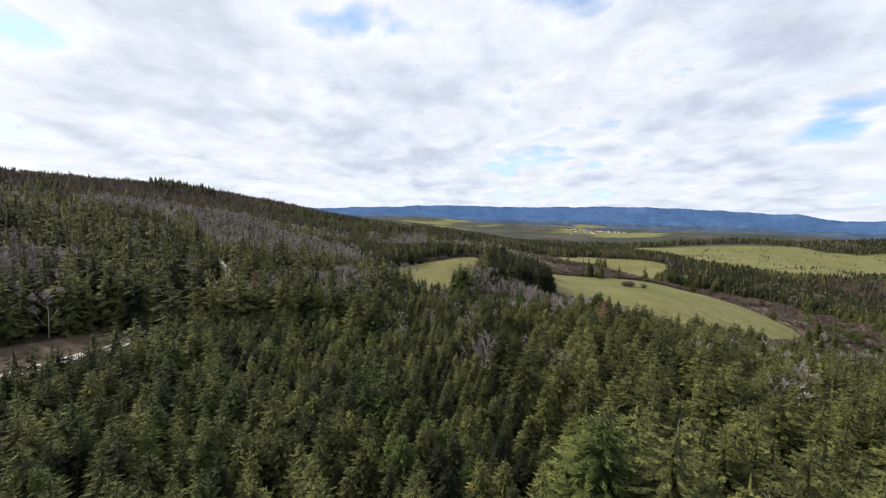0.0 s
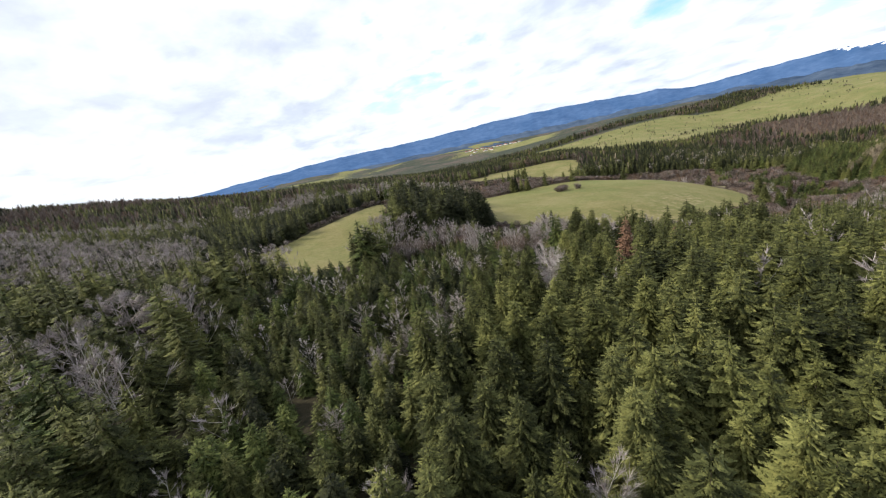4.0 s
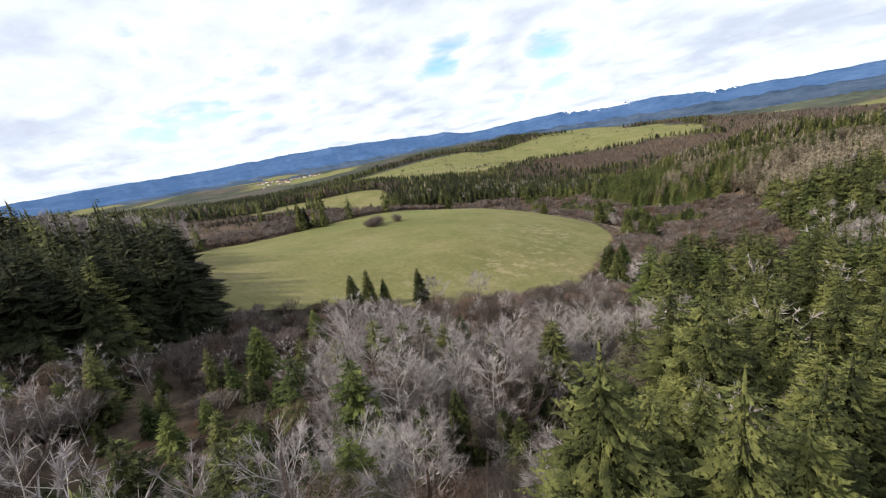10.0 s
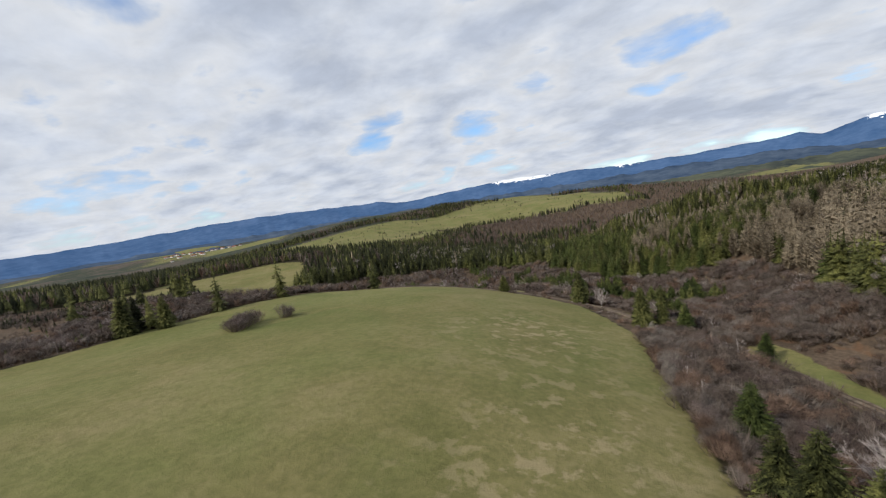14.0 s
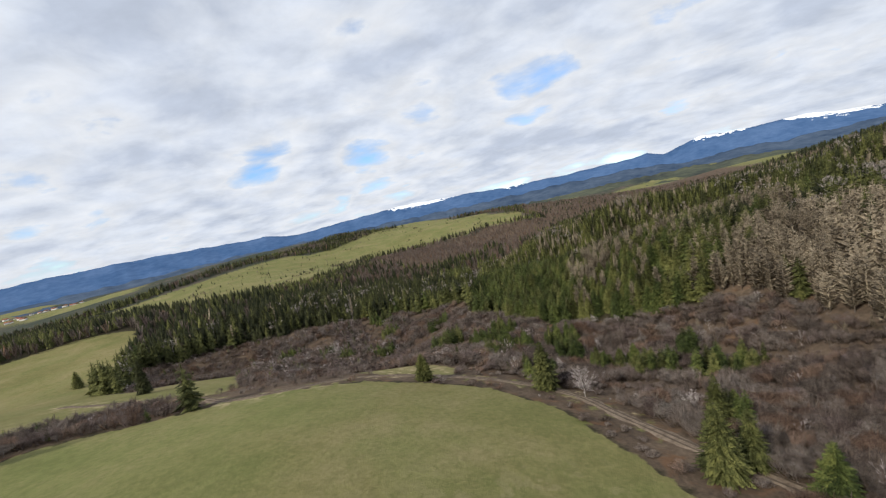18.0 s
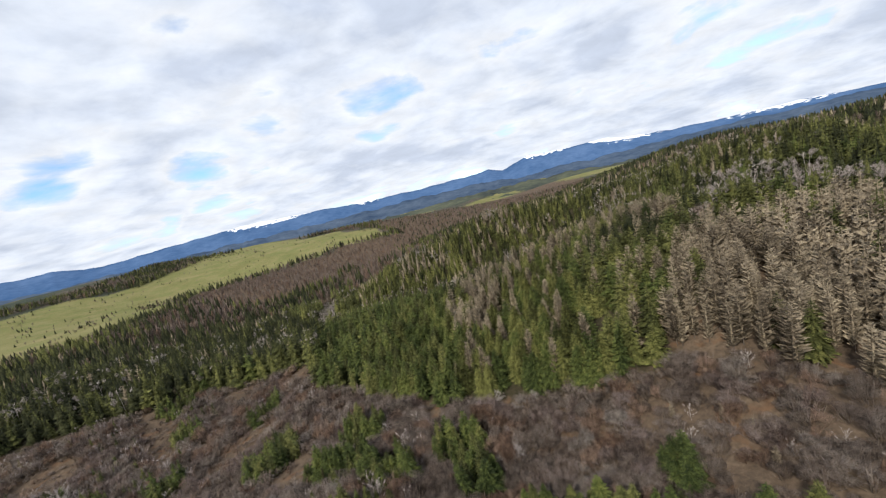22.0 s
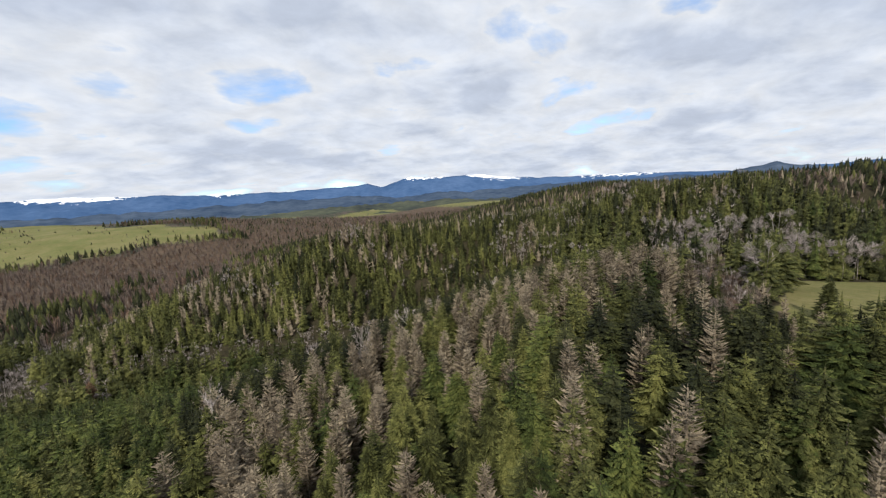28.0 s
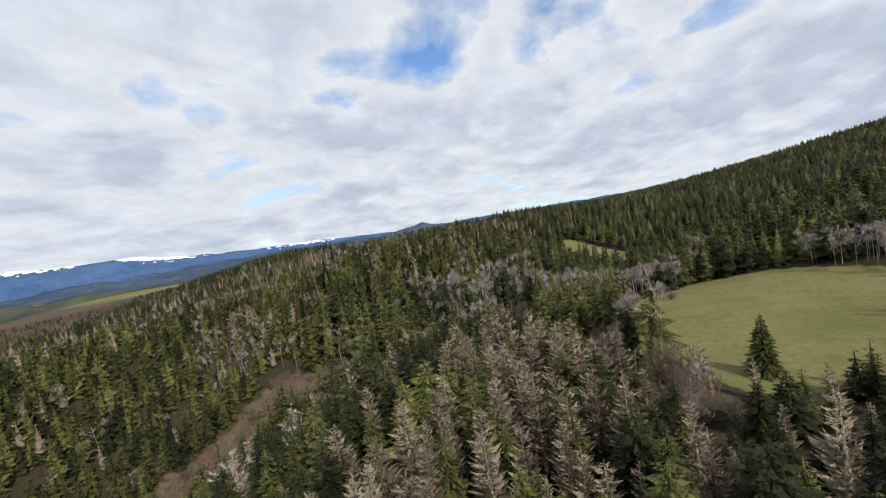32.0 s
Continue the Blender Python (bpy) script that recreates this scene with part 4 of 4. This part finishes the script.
    kind[far_dots], tall[far_dots], apart[far_dots] = np.where(v[far_dots] < 0.7, 4, 1), 4.0 + 4.0 * v[far_dots], step
    kind[(along(TRACK, x, y) < 3.5) | (along(GRAVEL_ROAD, x, y) < 4.5)] = -1
    if step > 6:
        # far off the woods read more even; dark needles stand for self-shade these simple cones lack
        kind = np.where((kind == 7) | (kind == 2), 0, kind)
        kind = np.where((kind == 0) & (v + 0.4 * a > 0.72), 1, kind)
        kind = np.where((kind == 0) & (v - 0.4 * b < 0.30), 4, kind)
        tall = tall * 0.85
    kind[w > np.minimum(1.0, (step / apart) ** 2)] = -1
    return kind, tall


HAZES = {4: TWIG_HAZE, 5: BRUSH_HAZE}
CROWNS = [NEEDLES, DARK_NEEDLES, YOUNG_NEEDLES, LARCH_TWIGS, BARE_TWIGS, BRUSH_TWIGS, DEAD_NEEDLES, FIR_NEEDLES]
BARKS = [BARK, BARK, BARK, BARK, PALE_BARK, BARK, BARK, BARK]


def forms(kind, level):
    if kind == 3:
        return (LARCH_NEAR, LARCH_MID, LARCH_FAR, SPRUCE_DOT, LARCH_THIN)[level]
    if kind == 4:
        return (BIRCH_NEAR, BIRCH_MID, BIRCH_FAR, BIRCH_DOT, BIRCH_THIN)[level]
    if kind == 5:
        return (BUSH, BUSH_MID, BUSH_FAR, BUSH_FAR, BUSH_FAR)[level]
    return (SPRUCE_NEAR, SPRUCE_MID, SPRUCE_FAR, SPRUCE_DOT, SPRUCE_THIN)[level]


def stand(name, label, x, y, kind, tall, level, seed):
    """All trees of one kind and level in one mesh."""
    if not len(x):
        return
    r = np.random.default_rng(seed)
    models = forms(kind, level)
    pick = r.integers(0, len(models), len(x))
    turn, wide = r.uniform(0, 6.283, len(x)), r.uniform(0.8, 1.3, len(x))
    wide = wide * (1.3, 1.3, 1.4, 0.95, 1.0, 1.3, 1.2, 1.3)[kind]
    z = height(x, y) - 0.2
    vs, fs, ms, base = [], [], [], 0
    for k, model in enumerate(models):
        at = np.flatnonzero(pick == k)
        if not len(at):
            continue
        for slot, (v, f) in enumerate(model):
            if not len(v) or (level >= 2 and slot == 0 and kind != 4):
                continue
            c, s = np.cos(turn[at])[:, None], np.sin(turn[at])[:, None]
            h, w = tall[at][:, None], (tall[at] * wide[at])[:, None]
            p = np.stack([(v[:, 0] * c - v[:, 1] * s) * w + x[at][:, None], (v[:, 0] * s + v[:, 1] * c) * w + y[at][:, None], v[:, 2] * h + z[at][:, None]], -1)
            vs.append(p.reshape(-1, 3))
            fs.append((f[None] + (base + np.arange(len(at)) * len(v))[:, None, None]).reshape(-1, 3))
            ms.append(np.full(len(at) * len(f), slot))
            base += len(at) * len(v)
    me = build(name, np.concatenate(vs), np.concatenate(fs), [BARE_TWIGS if kind == 4 and level > 1 else BARKS[kind], BRUSH_TWIGS if kind == 4 and level == 3 else CROWNS[kind], HAZES.get(kind, CROWNS[kind])], np.concatenate(ms))
    tagged(new(name, me), label, "trees", kind="stuff")


KIND_NAMES = ["spruce_forest", "old_spruce_forest", "young_spruce_forest", "larch_forest", "leafless_trees", "bare_brush", "dead_spruces", "light_spruce_forest"]
KIND_LABELS = ["dense green spruce forest over the hills", "dark stand of old spruces", "bright green young spruces in close rows", "leafless beige larches on the slope", "grey leafless broadleaf trees between the conifers", "brown leafless brush and bramble thicket", "dead spruces with rust brown needles", "yellow green spruces and firs on the slope"]
SINGLE = ["spruce_tree", "old_spruce_tree", "young_spruce_tree", "larch_tree", "birch_tree", "bare_bush", "dead_spruce_tree", "fir_tree"]
SINGLE_LABELS = ["green spruce with hanging boughs in the forest", "tall dark old spruce at the meadow edge", "bright green young spruce on the slope", "leafless beige larch on the hillside", "pale leafless birch with fine grey twigs", "brown leafless bush in the thicket", "dead spruce with rust brown needles", "yellow green fir with hanging boughs"]
SINGLE_CATEGORY = ["spruce", "spruce", "spruce", "larch", "birch", "bush", "spruce", "fir"]
MOST = [220, 60, 90, 120, 170, 120, 12, 180]


MODELS = {}


def lone(k, x, y, tall, wide=1.0, turn=0.0, label="", group=""):
    """One tree or bush as a thing with its trunk and crown."""
    if k not in MODELS:
        MODELS[k] = []
        for (wv, wf), (cv, cf), *haze in forms(k, 0):
            slots = np.zeros(len(cf), int)
            for hv, hf in haze:
                cf, slots = np.concatenate([cf, hf + len(cv)]), np.r_[slots, np.ones(len(hf), int)]
                cv = np.concatenate([cv, hv])
            MODELS[k].append((build("trunk", wv, wf, [BARKS[k]]), build("crown", cv, cf, [CROWNS[k], HAZES.get(k, CROWNS[k])], slots)))
    wide = wide * 1.25 if k == 2 else wide
    trunk, crown = MODELS[k][int(x * 7 + y * 13) % len(MODELS[k])]
    root = new(SINGLE[k])
    root.matrix_world = pose(x, y, float(height(x, y)) - 0.15, 0, 0, turn) @ Matrix.Diagonal((tall * wide, tall * wide, tall, 1))
    for nm, me in (("trunk", trunk), ("crown", crown)):
        new(nm, me).parent = root
    tagged(root, label or SINGLE_LABELS[k], SINGLE_CATEGORY[k], group)


def plant():
    x, y = scatter(3.0, -260, 800, -140, 760, 5)
    kind, tall = stock(x, y, 6, 3.0)
    d = off_vale(x, y)
    keep = (kind >= 0) & (d < 330) & ~((x < 400) & (y < 0.6 * x - 20) & (y < 125)) & ~((x < 180) & (y < -10)) & ~((x < -150) & (y < 60)) & ((d < 200) | (RNG.uniform(0, 1, len(x)) < 0.85))
    for _, lx, ly, _, _ in LONE:
        keep &= np.hypot(x - lx, y - ly) > 4.0
    x, y, kind, tall, d = x[keep], y[keep], kind[keep], tall[keep], d[keep]
    single = np.zeros(len(x), bool)
    r = np.random.default_rng(77)
    for k in range(8):
        mine = np.flatnonzero(kind == k)
        mine = mine[np.argsort(d[mine])][: MOST[k]]
        single[mine] = True
        for i in mine:
            lone(k, x[i], y[i], tall[i], r.uniform(0.85, 1.2) * (0.9 if k == 3 else 1.0 if k in (4, 5) else 1.22), r.uniform(0, 360), "", SINGLE[k] + "s near the vale")
    for k in range(8):
        for level, lo, hi in ((1, 0, 75), (2, 75, 150), (4, 150, 1e9)):
            at = (kind == k) & ~single & (d >= lo) & (d < hi)
            stand(KIND_NAMES[k], KIND_LABELS[k], x[at], y[at], k, tall[at], level, 300 + 10 * k + level)
    # the far woods
    x, y = scatter(6.5, -700, 1700, -900, 1300, 9)
    kind, tall = stock(x, y, 10, 6.5)
    d = off_vale(x, y)
    gone = np.hypot(x - 300, y - 250)
    keep = (kind >= 0) & (d > 330) & ~((x < -300) & (y < 150)) & ~((x < 150) & (y < -60)) & (RNG.uniform(0, 1, len(x)) < np.clip(1.25 - gone / 1800, 0.45, 1))
    x, y, kind, tall = x[keep], y[keep], kind[keep], tall[keep]
    for k in range(8):
        at = kind == k
        stand(KIND_NAMES[k], KIND_LABELS[k], x[at], y[at], k, tall[at], 3, 400 + k)


# trees and bushes that stand by themselves: kind, x, y, height, width
LONE = [
    (0, 137, 285, 8.5, 1.3), (0, 140, 282, 10, 1.2), (0, 144, 281, 7, 1.3), (0, 150, 274, 10, 1.2), (4, 153, 272, 8, 1.5), (4, 163, 265, 9, 1.3), (2, 118, 268, 8, 1.3), (2, 106, 264, 9, 1.2),
    (0, 204, 247, 13, 1.3), (0, 208, 250, 11, 1.3), (0, 200, 243, 12, 1.3), (2, 226, 252, 11, 1.2), (4, 212, 240, 10, 1.4), (4, 198, 236, 11, 1.4), (0, 193, 233, 9, 1.2), (0, 206, 226, 12, 1.1),
]
LONE += [
    (7, 327, 277, 14, 1.4), (0, 308, 281, 15, 1.3), (0, 313, 275, 12, 1.3), (2, 303, 267, 11, 1.3), (2, 334, 272, 8, 1.2), (2, 284, 247, 8, 1.2), (7, 352, 358, 10, 1.7), (0, 357, 318, 17, 1.3), (4, 350, 306, 10, 1.2),
    (0, 205, 448, 17, 1.2), (0, 217, 441, 14, 1.4), (1, 211, 453, 15, 1.2), (1, 350, 503, 17, 0.9), (4, 449, 470, 13, 1.2),
]
LONE += [
    (0, 499, 176, 11, 1.3), (0, 484, 186, 13, 1.2), (6, 81, 158, 21, 1.0), (4, 66, 168, 15, 1.5), (4, 62, 163, 14, 1.5), (4, 70, 164, 13, 1.5), (0, 392, 612, 11, 1.3), (0, 380, 618, 12, 1.3),
    (5, 218, 388, 6.0, 1.3), (5, 221, 390, 7.2, 1.1), (5, 225, 393, 7.0, 1.1), (5, 229, 396, 6.0, 1.2), (5, 223, 396, 5.6, 1.2), (5, 219, 393, 5.4, 1.2), (5, 238, 391, 6.6, 1.05), (5, 241, 393, 4.2, 1.3), (5, 515, 80, 3.2, 1.3),
]
LONE_LABELS = {0: "dark green spruce standing alone at the meadow edge", 1: "slim dark spruce beside the track", 2: "bright green spruce among bare bushes", 4: "pale leafless tree with a wide crown", 5: "round leafless bush on the open meadow", 6: "dead spruce with rust brown needles in the stand", 7: "yellow green conifer standing alone by the track"}


# ---- tracks ----
def ribbon(name, line, width, lift, mat, shift=0.0):
    """A strip along a line of places, laid on the ground."""
    pts = [Vector((x, y)) for x, y in line]
    path = []
    for i in range(len(pts) - 1):
        p0, p1, p2, p3 = pts[max(i - 1, 0)], pts[i], pts[i + 1], pts[min(i + 2, len(pts) - 1)]
        steps = max(4, int((p2 - p1).length / 1.5))
        for k in range(steps):
            t = k / steps
            path.append(0.5 * ((2 * p1) + (p2 - p0) * t + (2 * p0 - 5 * p1 + 4 * p2 - p3) * t * t + (3 * p1 - p0 - 3 * p2 + p3) * t ** 3))
    v = []
    for i, p in enumerate(path):
        d = (path[min(i + 1, len(path) - 1)] - path[max(i - 1, 0)]).normalized()
        side = Vector((-d.y, d.x))
        w = width * (1 + 0.18 * math.sin(i * 0.7) + 0.12 * math.sin(i * 1.9 + 1))
        for s, drop in ((-0.5, -0.25), (-0.35, 0.0), (0.35, 0.0), (0.5, -0.25)):
            q = p + side * (s * w + shift + 0.15 * math.sin(i * 0.45))
            v.append((q.x, q.y, float(height(q.x, q.y)) + lift + drop))
    f = [(i * 4 + k, i * 4 + k + 1, i * 4 + k + 5, i * 4 + k + 4) for i in range(len(path) - 1) for k in range(3)]
    return new(name, build(name, v, f, [mat], smooth=True))


track = tagged(ribbon("dirt_track", TRACK, 4.6, 0.16, DIRT), "rutted brown dirt track along the meadow", "track", kind="structure")
for offset in (-0.85, 0.85):
    ribbon("rut", TRACK, 0.7, 0.22, RUT, offset).parent = track
tagged(ribbon("gravel_road", GRAVEL_ROAD, 4.4, 0.16, GRAVEL), "pale gravel forest road", "road", kind="structure")

for n, (k, x, y, tall, wide) in enumerate(LONE):
    lone(k, x, y, tall, wide, 47.0 * n, LONE_LABELS[k], "single trees and bushes")
plant()


# ---- village in the far valley ----
def make_house(x, y, turn, w, l):
    root = new("house")
    root.matrix_world = pose(x, y, float(height(x, y)), 0, 0, turn)
    bm = bmesh.new()
    bmesh.ops.create_cube(bm, size=1.0, matrix=Matrix.Translation((0, 0, 2.4)) @ Matrix.Diagonal((w, l, 5.4, 1)))
    me = bpy.data.meshes.new("wall")
    bm.to_mesh(me)
    bm.free()
    me.materials.append(WALL_PAINT)
    new("wall", me).parent = root
    a, b, e = w / 2 + 0.5, l / 2 + 0.5, 0.3
    v = [(-a, -b, 5.0), (a, -b, 5.0), (0, -b, 8.4), (-a, b, 5.0), (a, b, 5.0), (0, b, 8.4), (-a, -b, 5.0 + e), (a, -b, 5.0 + e), (0, -b, 8.4 + e), (-a, b, 5.0 + e), (a, b, 5.0 + e), (0, b, 8.4 + e)]
    f = [(6, 8, 11, 9), (8, 7, 10, 11), (0, 3, 5, 2), (2, 5, 4, 1), (0, 2, 8, 6), (2, 1, 7, 8), (3, 9, 11, 5), (5, 11, 10, 4), (0, 6, 9, 3), (1, 4, 10, 7)]
    new("roof", build("roof", v, f, [ROOF_TILE])).parent = root
    tagged(root, "far white village house with a red roof", "house", "houses of the village")


r = np.random.default_rng(21)
for n in range(22):
    make_house(880 + r.uniform(0, 320), 2120 + r.uniform(0, 300), r.uniform(0, 180), r.uniform(8, 12), r.uniform(10, 26))
